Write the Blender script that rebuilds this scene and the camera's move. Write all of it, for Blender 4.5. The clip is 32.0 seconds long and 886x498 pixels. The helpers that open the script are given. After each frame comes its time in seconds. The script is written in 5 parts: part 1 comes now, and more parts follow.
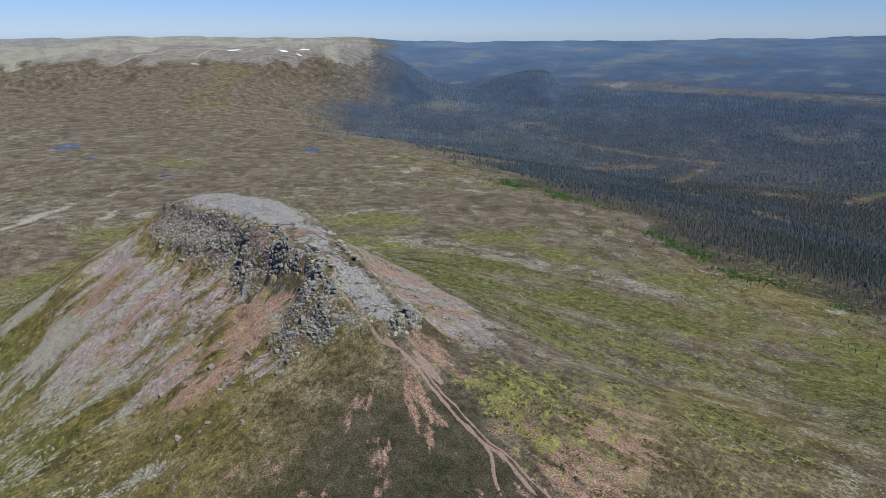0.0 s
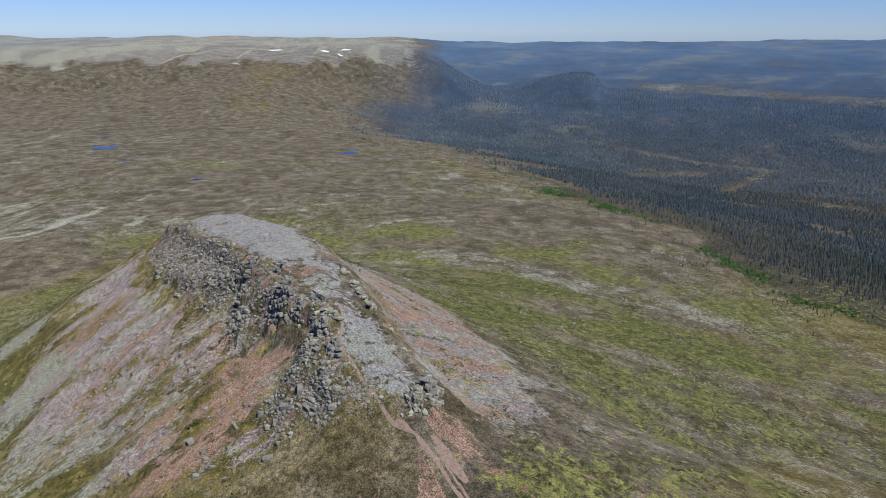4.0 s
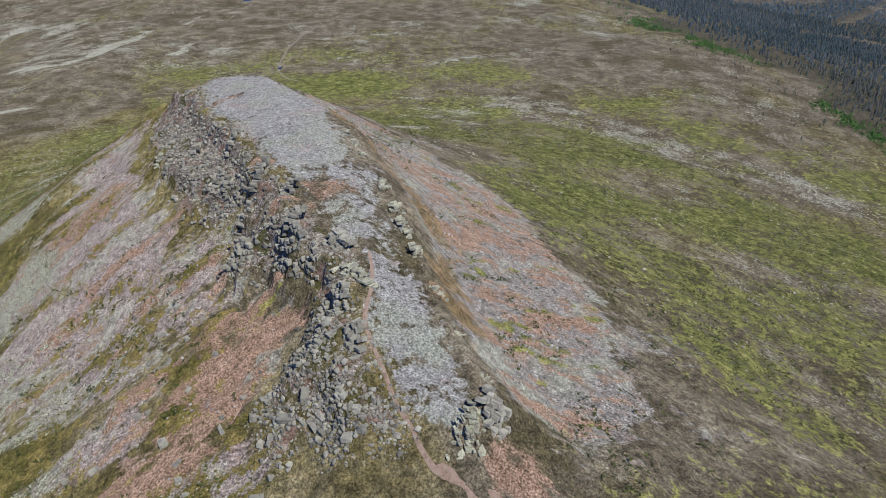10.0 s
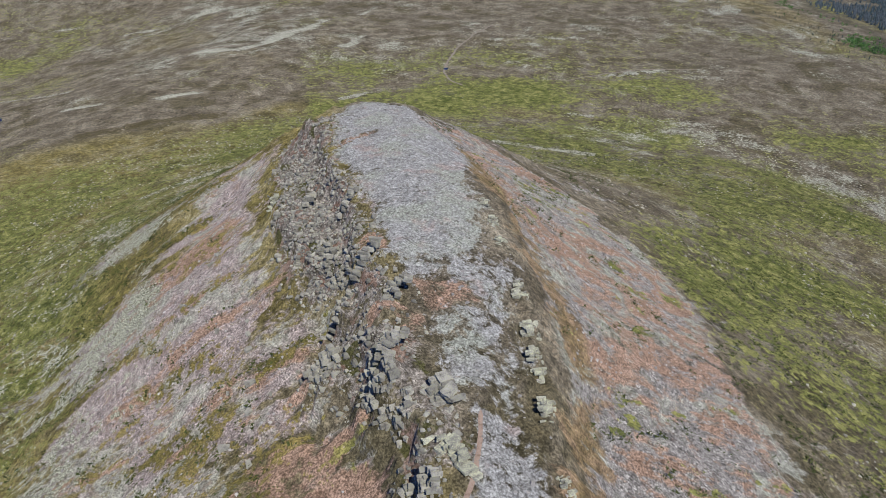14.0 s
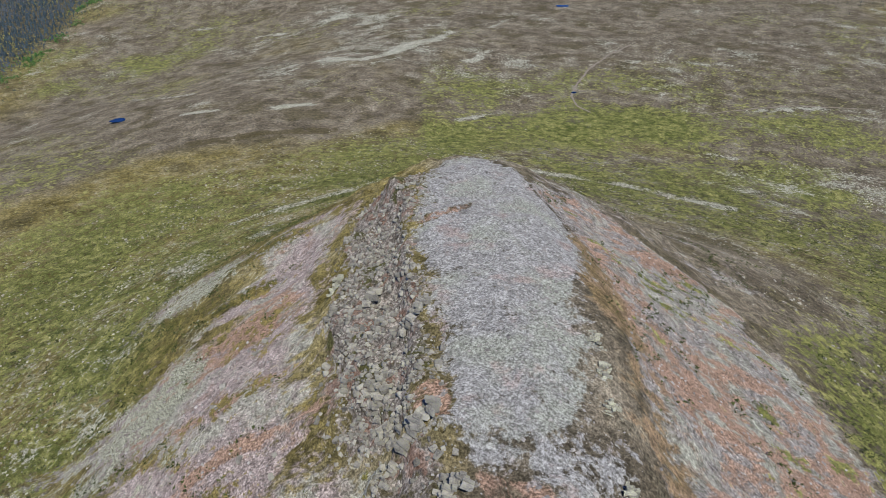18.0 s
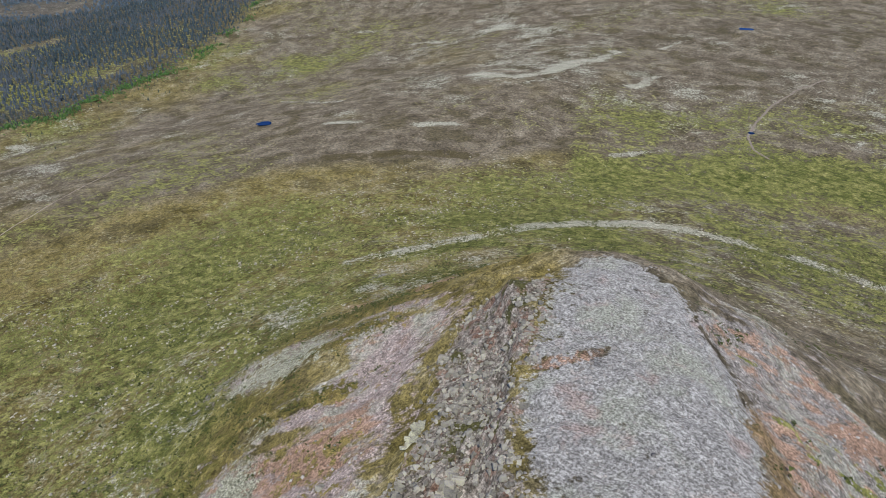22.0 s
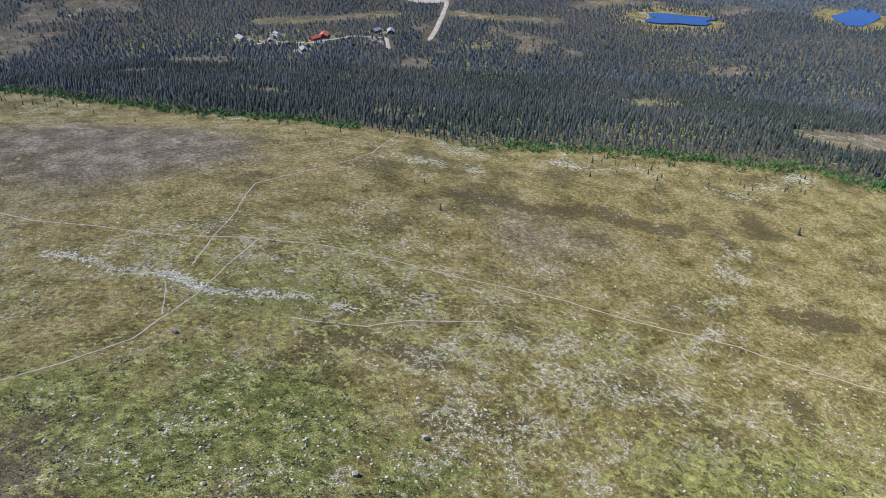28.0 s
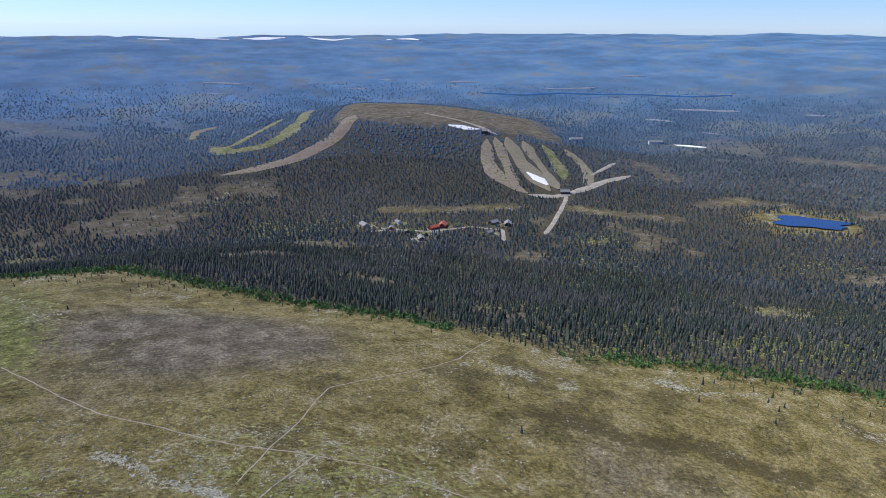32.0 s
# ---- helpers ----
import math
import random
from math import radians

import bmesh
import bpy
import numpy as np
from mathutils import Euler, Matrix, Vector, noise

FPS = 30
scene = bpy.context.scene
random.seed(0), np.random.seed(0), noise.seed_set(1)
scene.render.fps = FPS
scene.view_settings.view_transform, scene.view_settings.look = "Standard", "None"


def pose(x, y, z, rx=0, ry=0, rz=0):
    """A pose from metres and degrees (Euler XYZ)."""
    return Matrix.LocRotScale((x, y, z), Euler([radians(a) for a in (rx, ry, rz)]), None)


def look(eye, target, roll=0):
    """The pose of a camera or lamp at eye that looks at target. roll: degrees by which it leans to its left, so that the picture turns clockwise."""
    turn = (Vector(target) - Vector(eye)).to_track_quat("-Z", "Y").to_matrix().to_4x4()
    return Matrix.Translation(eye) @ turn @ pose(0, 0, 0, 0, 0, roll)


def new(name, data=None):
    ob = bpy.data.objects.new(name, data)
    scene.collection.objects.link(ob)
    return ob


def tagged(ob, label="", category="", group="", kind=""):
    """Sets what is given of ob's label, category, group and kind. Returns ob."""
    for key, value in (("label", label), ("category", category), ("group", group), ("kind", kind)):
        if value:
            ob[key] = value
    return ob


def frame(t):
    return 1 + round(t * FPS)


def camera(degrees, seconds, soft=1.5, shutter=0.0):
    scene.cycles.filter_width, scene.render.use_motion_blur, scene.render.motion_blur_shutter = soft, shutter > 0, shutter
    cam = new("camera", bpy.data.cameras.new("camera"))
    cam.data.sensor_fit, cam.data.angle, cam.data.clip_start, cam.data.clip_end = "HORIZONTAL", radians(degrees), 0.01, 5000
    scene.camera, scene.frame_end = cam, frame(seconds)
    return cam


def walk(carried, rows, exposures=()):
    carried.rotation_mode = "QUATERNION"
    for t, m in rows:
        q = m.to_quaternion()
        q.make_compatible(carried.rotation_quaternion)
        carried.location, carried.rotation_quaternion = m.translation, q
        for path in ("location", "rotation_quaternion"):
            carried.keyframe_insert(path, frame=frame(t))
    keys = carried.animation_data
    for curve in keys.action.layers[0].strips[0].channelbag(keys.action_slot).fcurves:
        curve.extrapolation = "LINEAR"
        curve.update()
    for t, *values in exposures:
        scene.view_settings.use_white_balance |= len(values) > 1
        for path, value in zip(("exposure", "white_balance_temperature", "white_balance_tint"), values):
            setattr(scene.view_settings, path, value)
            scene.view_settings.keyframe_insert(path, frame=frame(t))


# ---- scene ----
cam = camera(62.33, 32.0, soft=0.9)

# the flight: seconds, place, pan to the left, tilt, roll
PATH = [
    (0, -0.05, -0.02, 200.12, 0.031, -16.601, -0.077),
    (0.5, 0.39, 5.66, 200.7, 0.434, -16.619, -0.039),
    (1, 0.84, 11.34, 201.29, 0.489, -16.63, -0.023),
    (1.5, 1.14, 17.41, 201.6, 0.556, -16.623, 0.007),
    (2, 1.43, 23.48, 201.91, 0.551, -16.633, 0.028),
    (2.5, 1.66, 29.7, 202.11, 0.556, -16.594, -0.025),
    (4.5, 2.63, 55.4, 201.87, 5.407, -16.589, 0.137),
    (5, 2.63, 61.98, 201.88, 7.749, -16.571, 0.183),
    (5.5, 2.38, 68.5, 201.98, 8.672, -17.252, 0.161),
    (6, 2.13, 75.02, 202.08, 9.05, -18.027, 0.104),
    (6.5, 1.77, 81.34, 202.19, 9.091, -20.02, 0.063),
    (7, 1.41, 87.67, 202.3, 9.082, -22.135, -0.012),
    (7.5, 0.56, 94.09, 202.44, 9.034, -23.846, -0.008),
    (8, -0.29, 100.51, 202.58, 9.012, -25.573, 0.032),
    (8.5, -1.27, 106.95, 202.64, 8.967, -27.13, 0.042),
    (9, -2.25, 113.39, 202.7, 8.919, -28.418, 0.061),
    (9.5, -3.32, 119.85, 202.9, 8.859, -29.613, 0.073),
    (10, -4.38, 126.31, 203.1, 8.847, -30.489, 0.097),
    (10.5, -5.17, 132.71, 203.45, 10.52, -31.147, 0.11),
    (11, -5.96, 139.11, 203.8, 12.893, -31.202, 0.123),
    (11.5, -6.91, 145.71, 203.98, 15.059, -31.232, 0.087),
    (12, -7.86, 152.32, 204.16, 16.861, -31.249, 0.04),
    (12.5, -9.19, 159.15, 204.18, 18.489, -31.278, 0.043),
    (13, -10.52, 165.98, 204.19, 20.141, -31.298, 0.023),
    (13.5, -12.3, 172.72, 204.15, 21.481, -31.295, 0.057),
    (14, -14.08, 179.45, 204.1, 22.653, -31.3, 0.061),
    (14.5, -16, 185.88, 204.09, 23.789, -31.3, 0.094),
    (16.5, -23.47, 209.51, 203.08, 29.577, -31.193, -0.051),
    (17, -26.02, 215.65, 202.77, 30.925, -31.122, -0.097),
    (17.5, -28.96, 221.92, 202.47, 32.279, -31.058, -0.105),
    (18, -31.91, 228.18, 202.17, 33.128, -30.957, -0.146),
    (18.5, -35.22, 234.1, 201.96, 33.326, -30.913, -0.173),
    (19, -38.53, 240.02, 201.76, 33.317, -30.827, -0.222),
    (20, -45.5, 251.52, 201.68, 34.917, -30.765, -0.209),
    (20.5, -49.21, 257.21, 201.57, 36.826, -30.748, -0.22),
    (21, -52.92, 262.9, 201.45, 39.195, -30.726, -0.248),
    (22, -60.64, 274.08, 201.07, 45.93, -30.728, -0.201),
    (22.5, -64.77, 279.37, 201.09, 52.486, -30.686, -0.238),
    (23, -69.05, 284.24, 201.25, 63.314, -30.612, -0.049),
    (23.5, -73.2, 288.73, 201.5, 75.038, -30.564, 0.398),
    (24, -77.36, 292.86, 201.81, 85.96, -30.539, 0.757),
    (24.5, -81.63, 296.56, 202.26, 95.973, -30.622, 0.99),
    (25, -86.06, 299.77, 202.87, 105.658, -30.691, 1.251),
    (25.5, -90.66, 302.3, 203.64, 114.589, -30.891, 1.452),
    (27.5, -110.27, 305.13, 207.96, 138.568, -31.224, 0.979),
    (28, -115.11, 304.6, 208.97, 146.75, -30.911, 1.029),
    (28.5, -120.05, 303.54, 209.94, 149.416, -29.298, 1.172),
    (29, -124.72, 302.09, 210.83, 150.003, -26.997, 1.109),
    (29.5, -128.85, 300.23, 211.62, 150.559, -24.133, 1.005),
    (30, -132.98, 298.37, 212.4, 150.91, -21.223, 0.88),
    (31, -140.34, 293.34, 213.69, 151.32, -17.396, 0.726),
    (32, -147.27, 287.21, 214.75, 157.197, -17.044, 0.484),
]


def aim(x, y, z, pan, tilt, roll):
    """The pose of the flying camera: pan to the left from +y, tilt up, roll, in degrees."""
    p, q = radians(pan), radians(tilt)
    ahead = (-math.sin(p) * math.cos(q), math.cos(p) * math.cos(q), math.sin(q))
    return look((x, y, z), (x + 50 * ahead[0], y + 50 * ahead[1], z + 50 * ahead[2]), roll)


walk(cam, [(t, aim(*row)) for t, *row in PATH],
     [(0, -0.2), (5, -0.2), (9, -0.1), (14, -0.08), (19, -0.1), (22, -0.06), (23, -0.04), (24, 0.24), (25, 0.42), (25.5, 0.48), (28, 0.8), (30, 0.92), (31, 0.5), (32, 0.44)])

# ---- light ----
SUN_TO = Vector((0.67, -0.74, 0.0)).normalized()
SUN_UP = radians(50)
world = bpy.data.worlds.new("sky")
scene.world = world
world.use_nodes = True
wn, wl = world.node_tree.nodes, world.node_tree.links
sky = wn.new("ShaderNodeTexSky")
sky.sky_type, sky.sun_disc = "NISHITA", False
sky.sun_elevation = SUN_UP
sky.sun_rotation = math.atan2(SUN_TO.x, SUN_TO.y)
sky.altitude, sky.air_density, sky.dust_density, sky.ozone_density = 1100, 1.0, 0.0, 4.0
tint = wn.new("ShaderNodeMix")
tint.data_type, tint.blend_type = "RGBA", "MULTIPLY"
tint.inputs[0].default_value, tint.inputs[7].default_value = 1.0, (0.52, 0.68, 1.12, 1)
wl.new(sky.outputs[0], tint.inputs[6])
wl.new(tint.outputs[2], wn["Background"].inputs[0])
wn["Background"].inputs[1].default_value = 0.11
sun = new("sun", bpy.data.lights.new("sun", "SUN"))
sun.data.energy, sun.data.angle, sun.data.color = 4.6, radians(0.53), (1.0, 0.965, 0.865)
way = Vector((SUN_TO.x * math.cos(SUN_UP), SUN_TO.y * math.cos(SUN_UP), math.sin(SUN_UP)))
sun.matrix_world = look(way * 800, (0, 0, 0))

# ---- materials ----
def shader(name, rough=0.9):
    m = bpy.data.materials.new(name)
    m.use_nodes = True
    b = m.node_tree.nodes["Principled BSDF"]
    b.inputs["Roughness"].default_value = rough
    b.inputs["Specular IOR Level"].default_value = 0.25
    b.inputs["Diffuse Roughness"].default_value = 0.7 if rough > 0.5 else 0.0
    return m, m.node_tree.nodes, m.node_tree.links, b


def noise_node(n, l, vector, scale, detail=4.0, rough=0.55):
    t = n.new("ShaderNodeTexNoise")
    t.inputs["Scale"].default_value, t.inputs["Detail"].default_value, t.inputs["Roughness"].default_value = scale, detail, rough
    l.new(vector, t.inputs["Vector"])
    return t.outputs["Fac"]


def ramp(n, l, fac, *stops):
    r = n.new("ShaderNodeValToRGB")
    while len(r.color_ramp.elements) < len(stops):
        r.color_ramp.elements.new(0.5)
    for e, (at, c) in zip(r.color_ramp.elements, stops):
        e.position, e.color = at, (*c, 1)
    l.new(fac, r.inputs[0])
    return r.outputs[0]


def math_node(n, l, op, a, b=None, clamp=False):
    q = n.new("ShaderNodeMath")
    q.operation, q.use_clamp = op, clamp
    for k, v in enumerate((a, b)):
        if v is None:
            continue
        if isinstance(v, (int, float)):
            q.inputs[k].default_value = v
        else:
            l.new(v, q.inputs[k])
    return q.outputs[0]


def mix(n, l, fac, a, b, kind="MIX"):
    q = n.new("ShaderNodeMix")
    q.data_type, q.blend_type = "RGBA", kind
    for socket, v in ((q.inputs[0], fac), (q.inputs[6], a), (q.inputs[7], b)):
        if isinstance(v, (int, float)):
            socket.default_value = v
        elif isinstance(v, tuple):
            socket.default_value = (*v, 1)
        else:
            l.new(v, socket)
    return q.outputs[2]


def bump(n, l, b, height, strength, distance):
    q = n.new("ShaderNodeBump")
    q.inputs["Strength"].default_value, q.inputs["Distance"].default_value = strength, distance
    l.new(height, q.inputs["Height"])
    l.new(q.outputs[0], b.inputs["Normal"])


def edge(n, l, mask, grain, spread, sharp):
    """A zone with a ragged rim: mask shifted by grain and tightened."""
    a = math_node(n, l, "MULTIPLY", math_node(n, l, "SUBTRACT", grain, 0.5), spread)
    a = math_node(n, l, "SUBTRACT", math_node(n, l, "ADD", mask, a), 0.5)
    return math_node(n, l, "ADD", math_node(n, l, "MULTIPLY", a, sharp), 0.5, True)


def land_material():
    m, n, l, b = shader("fell", 0.95)
    b.inputs["Specular IOR Level"].default_value = 0.1
    pos = n.new("ShaderNodeNewGeometry").outputs["Position"]
    za, zb, zc, zf = (n.new("ShaderNodeAttribute") for _ in range(4))
    za.attribute_name, zb.attribute_name, zc.attribute_name, zf.attribute_name = "zone_a", "zone_b", "zone_c", "flow"
    sa, sb, sc3 = (n.new("ShaderNodeSeparateColor") for _ in range(3))
    l.new(za.outputs["Color"], sa.inputs[0]), l.new(zb.outputs["Color"], sb.inputs[0]), l.new(zc.outputs["Color"], sc3.inputs[0])
    crown, rubble, ochre = sc3.outputs[0], sc3.outputs[1], sc3.outputs[2]
    rock, red, green, pale = sa.outputs[0], sa.outputs[1], sa.outputs[2], za.outputs["Alpha"]
    olive, wood, far, speck = sb.outputs[0], sb.outputs[1], sb.outputs[2], zb.outputs["Alpha"]
    flow = zf.outputs["Vector"]
    big, mid, spot, small, tiny = (noise_node(n, l, pos, sc, d, r) for sc, d, r in ((0.012, 4, 0.6), (0.06, 6, 0.65), (0.17, 6, 0.68), (0.5, 5, 0.7), (2.2, 3, 0.7)))
    streak = noise_node(n, l, flow, 0.55, 8, 0.72)
    rough_s = math_node(n, l, "ADD", math_node(n, l, "MULTIPLY", streak, 0.62), math_node(n, l, "MULTIPLY", spot, 0.38))
    heath = ramp(n, l, mid, (0.32, (0.074, 0.062, 0.043)), (0.46, (0.124, 0.105, 0.077)), (0.54, (0.157, 0.134, 0.101)), (0.68, (0.236, 0.206, 0.16)))
    straw = ramp(n, l, mid, (0.32, (0.08, 0.066, 0.02)), (0.46, (0.155, 0.13, 0.05)), (0.54, (0.192, 0.16, 0.068)), (0.68, (0.25, 0.212, 0.112)))
    col = mix(n, l, edge(n, l, olive, big, 1.6, 2.0), heath, straw)
    dry = edge(n, l, 0.36, spot, 3.0, 6.0)
    col = mix(n, l, math_node(n, l, "MULTIPLY", dry, 0.36), col, mix(n, l, 0.5, col, (0.25, 0.225, 0.16)))
    damp = edge(n, l, 0.2, noise_node(n, l, pos, 0.028, 6, 0.6), 4.0, 4.0)
    col = mix(n, l, math_node(n, l, "MULTIPLY", damp, 0.8), col, mix(n, l, 0.75, col, (0.07, 0.06, 0.028)))
    # tussocks: dark and light flecks at a metre
    tussock = ramp(n, l, small, (0.37, (0.42, 0.43, 0.4)), (0.5, (0.97, 0.97, 0.95)), (0.63, (1.5, 1.46, 1.36)))
    col = mix(n, l, 0.9, col, tussock, "MULTIPLY")
    col = mix(n, l, math_node(n, l, "MULTIPLY", edge(n, l, zc.outputs["Alpha"], spot, 2.4, 4.0), 0.8), col, (0.07, 0.058, 0.026))
    floor_c = ramp(n, l, spot, (0.35, (0.03, 0.036, 0.018)), (0.65, (0.095, 0.08, 0.058)))
    col = mix(n, l, wood, col, floor_c)
    # lichen and stone flecks among the heath
    fleck = math_node(n, l, "MULTIPLY", edge(n, l, speck, small, 3.4, 9.0), edge(n, l, speck, mid, 2.8, 4.0))
    bright = ramp(n, l, tiny, (0.38, (0.15, 0.15, 0.112)), (0.5, (0.29, 0.288, 0.225)), (0.62, (0.42, 0.415, 0.34)))
    col = mix(n, l, math_node(n, l, "MULTIPLY", fleck, 0.9), col, bright)
    soil = ramp(n, l, math_node(n, l, "ADD", math_node(n, l, "MULTIPLY", small, 0.5), math_node(n, l, "MULTIPLY", streak, 0.5)), (0.36, (0.135, 0.09, 0.062)), (0.48, (0.25, 0.166, 0.12)), (0.64, (0.375, 0.262, 0.2)))
    loose = ramp(n, l, tiny, (0.38, (0.36, 0.35, 0.34)), (0.5, (0.9, 0.9, 0.9)), (0.61, (1.55, 1.56, 1.58)))
    soil = mix(n, l, 0.25, soil, loose, "MULTIPLY")
    cells = n.new("ShaderNodeTexVoronoi")
    cells.inputs["Scale"].default_value = 2.4
    l.new(pos, cells.inputs["Vector"])
    stone = ramp(n, l, cells.outputs["Distance"], (0.0, (0.30, 0.288, 0.278)), (0.5, (0.25, 0.239, 0.23)), (0.9, (0.13, 0.124, 0.119)))
    tone = n.new("ShaderNodeSeparateColor")
    l.new(cells.outputs["Color"], tone.inputs[0])
    lean = n.new("ShaderNodeAttribute")
    lean.attribute_name = "flank"
    # west flank stone: warmer, and painted lighter to offset the shade there
    stone = mix(n, l, lean.outputs["Fac"], stone, mix(n, l, 1.0, stone, (1.25, 1.12, 1.12), "MULTIPLY"))
    stone = mix(n, l, 0.85, stone, ramp(n, l, tone.outputs[0], (0.0, (0.7, 0.68, 0.67)), (0.6, (1.0, 0.99, 0.97)), (1.0, (1.4, 1.38, 1.35))), "MULTIPLY")
    stone = mix(n, l, edge(n, l, 0.42, mid, 3.0, 3.0), stone, mix(n, l, 0.75, stone, (0.29, 0.30, 0.245)))
    stone = mix(n, l, edge(n, l, 0.3, spot, 3.0, 5.0), stone, mix(n, l, 0.45, stone, (0.24, 0.165, 0.13)))
    stone = mix(n, l, 0.75, stone, ramp(n, l, small, (0.37, (0.5, 0.48, 0.47)), (0.63, (1.5, 1.49, 1.46))), "MULTIPLY")
    rocky = edge(n, l, rock, rough_s, 2.2, 8.0)
    col = mix(n, l, rocky, col, stone)
    earth = edge(n, l, red, rough_s, 2.6, 7.0)
    col = mix(n, l, earth, col, soil)
    rocky = math_node(n, l, "MULTIPLY", rocky, math_node(n, l, "SUBTRACT", 1.0, earth))
    dun = ramp(n, l, rough_s, (0.36, (0.105, 0.088, 0.04)), (0.48, (0.17, 0.125, 0.066)), (0.6, (0.26, 0.185, 0.125)))
    dun = mix(n, l, 0.7, dun, tussock, "MULTIPLY")
    col = mix(n, l, edge(n, l, ochre, rough_s, 2.4, 6.0), col, dun)
    moss = ramp(n, l, spot, (0.34, (0.045, 0.06, 0.014)), (0.46, (0.106, 0.118, 0.034)), (0.55, (0.172, 0.175, 0.06)), (0.68, (0.27, 0.262, 0.1)))
    moss = mix(n, l, 0.7, moss, tussock, "MULTIPLY")
    moss = mix(n, l, lean.outputs["Fac"], moss, mix(n, l, 1.0, moss, (0.86, 0.7, 0.72), "MULTIPLY"))
    tuft = math_node(n, l, "ADD", math_node(n, l, "MULTIPLY", spot, 0.5), math_node(n, l, "MULTIPLY", small, 0.5))
    col = mix(n, l, edge(n, l, green, tuft, 3.4, 8.0), col, moss)
    web = math_node(n, l, "ADD", math_node(n, l, "MULTIPLY", mid, 0.5), math_node(n, l, "MULTIPLY", spot, 0.5))
    lace = math_node(n, l, "ADD", math_node(n, l, "MULTIPLY", web, 0.45), math_node(n, l, "MULTIPLY", small, 0.55))
    palem = edge(n, l, pale, lace, 3.6, 9.0)
    sage = mix(n, l, math_node(n, l, "MULTIPLY", lean.outputs["Fac"], 0.7), bright, mix(n, l, 1.0, bright, (0.78, 0.8, 0.74), "MULTIPLY"))
    col = mix(n, l, palem, col, sage)
    # the pale top of frost-broken slabs, and the dark rubble along its edge
    turn = n.new("ShaderNodeMapping")
    turn.inputs["Rotation"].default_value, turn.inputs["Scale"].default_value = (0, 0, radians(32)), (0.22, 1.5, 1.0)
    l.new(pos, turn.inputs["Vector"])
    bed = math_node(n, l, "ADD", math_node(n, l, "MULTIPLY", noise_node(n, l, turn.outputs[0], 0.8, 5, 0.7), 0.5), math_node(n, l, "MULTIPLY", small, 0.5))
    shard = n.new("ShaderNodeTexVoronoi")
    shard.inputs["Scale"].default_value = 1.15
    l.new(pos, shard.inputs["Vector"])
    shade = n.new("ShaderNodeSeparateColor")
    l.new(shard.outputs["Color"], shade.inputs[0])
    slab = ramp(n, l, bed, (0.3, (0.15, 0.148, 0.142)), (0.46, (0.245, 0.243, 0.235)), (0.56, (0.295, 0.293, 0.284)), (0.72, (0.40, 0.398, 0.386)))
    slab = mix(n, l, 0.8, slab, ramp(n, l, shade.outputs[0], (0.0, (0.72, 0.71, 0.72)), (1.0, (1.26, 1.26, 1.26))), "MULTIPLY")
    slab = mix(n, l, edge(n, l, 0.38, mid, 3.0, 3.0), slab, mix(n, l, 0.5, slab, (0.27, 0.29, 0.225)))
    slab = mix(n, l, edge(n, l, 0.16, noise_node(n, l, pos, 0.09, 5, 0.65), 3.2, 4.0), slab, mix(n, l, 0.45, slab, (0.30, 0.21, 0.185)))
    col = mix(n, l, edge(n, l, crown, tuft, 3.2, 6.0), col, slab)
    broken = ramp(n, l, small, (0.34, (0.05, 0.045, 0.039)), (0.46, (0.14, 0.126, 0.112)), (0.56, (0.225, 0.204, 0.184)), (0.68, (0.36, 0.336, 0.305)))
    broken = mix(n, l, 0.9, broken, ramp(n, l, shade.outputs[1], (0.0, (0.62, 0.6, 0.58)), (1.0, (1.35, 1.33, 1.3))), "MULTIPLY")
    broken = mix(n, l, edge(n, l, 0.3, spot, 3.4, 5.0), broken, mix(n, l, 0.55, broken, (0.20, 0.11, 0.075)))
    broken = mix(n, l, edge(n, l, 0.22, noise_node(n, l, pos, 0.11, 5, 0.65), 3.6, 6.0), broken, (0.07, 0.068, 0.028))
    col = mix(n, l, edge(n, l, rubble, tuft, 3.4, 6.0), col, broken)
    # far land: bluish haze painted into the colour, paler with distance
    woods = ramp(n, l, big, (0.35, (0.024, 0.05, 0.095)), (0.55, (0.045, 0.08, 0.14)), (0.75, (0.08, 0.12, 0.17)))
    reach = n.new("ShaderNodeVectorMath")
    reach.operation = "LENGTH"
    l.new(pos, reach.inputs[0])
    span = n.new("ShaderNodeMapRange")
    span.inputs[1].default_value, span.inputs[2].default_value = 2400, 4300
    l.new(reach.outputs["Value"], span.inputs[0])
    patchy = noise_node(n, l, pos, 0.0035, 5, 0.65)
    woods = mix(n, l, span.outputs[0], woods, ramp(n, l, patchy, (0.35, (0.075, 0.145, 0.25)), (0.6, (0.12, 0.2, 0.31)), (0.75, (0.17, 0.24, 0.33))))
    # to the south the painted haze is a brighter blue
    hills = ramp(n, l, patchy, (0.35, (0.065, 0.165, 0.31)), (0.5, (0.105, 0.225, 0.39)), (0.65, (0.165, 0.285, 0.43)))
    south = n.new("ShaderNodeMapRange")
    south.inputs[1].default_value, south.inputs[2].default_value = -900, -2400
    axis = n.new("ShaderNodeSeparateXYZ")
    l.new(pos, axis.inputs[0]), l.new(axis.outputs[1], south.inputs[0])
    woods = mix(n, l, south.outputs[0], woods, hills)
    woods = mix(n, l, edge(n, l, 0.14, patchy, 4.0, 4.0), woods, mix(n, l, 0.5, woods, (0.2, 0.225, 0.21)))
    col = mix(n, l, 0.8, col, loose, "MULTIPLY")
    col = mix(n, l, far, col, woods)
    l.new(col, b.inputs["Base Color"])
    h = math_node(n, l, "ADD", math_node(n, l, "MULTIPLY", small, 0.9), math_node(n, l, "MULTIPLY", tiny, 0.3))
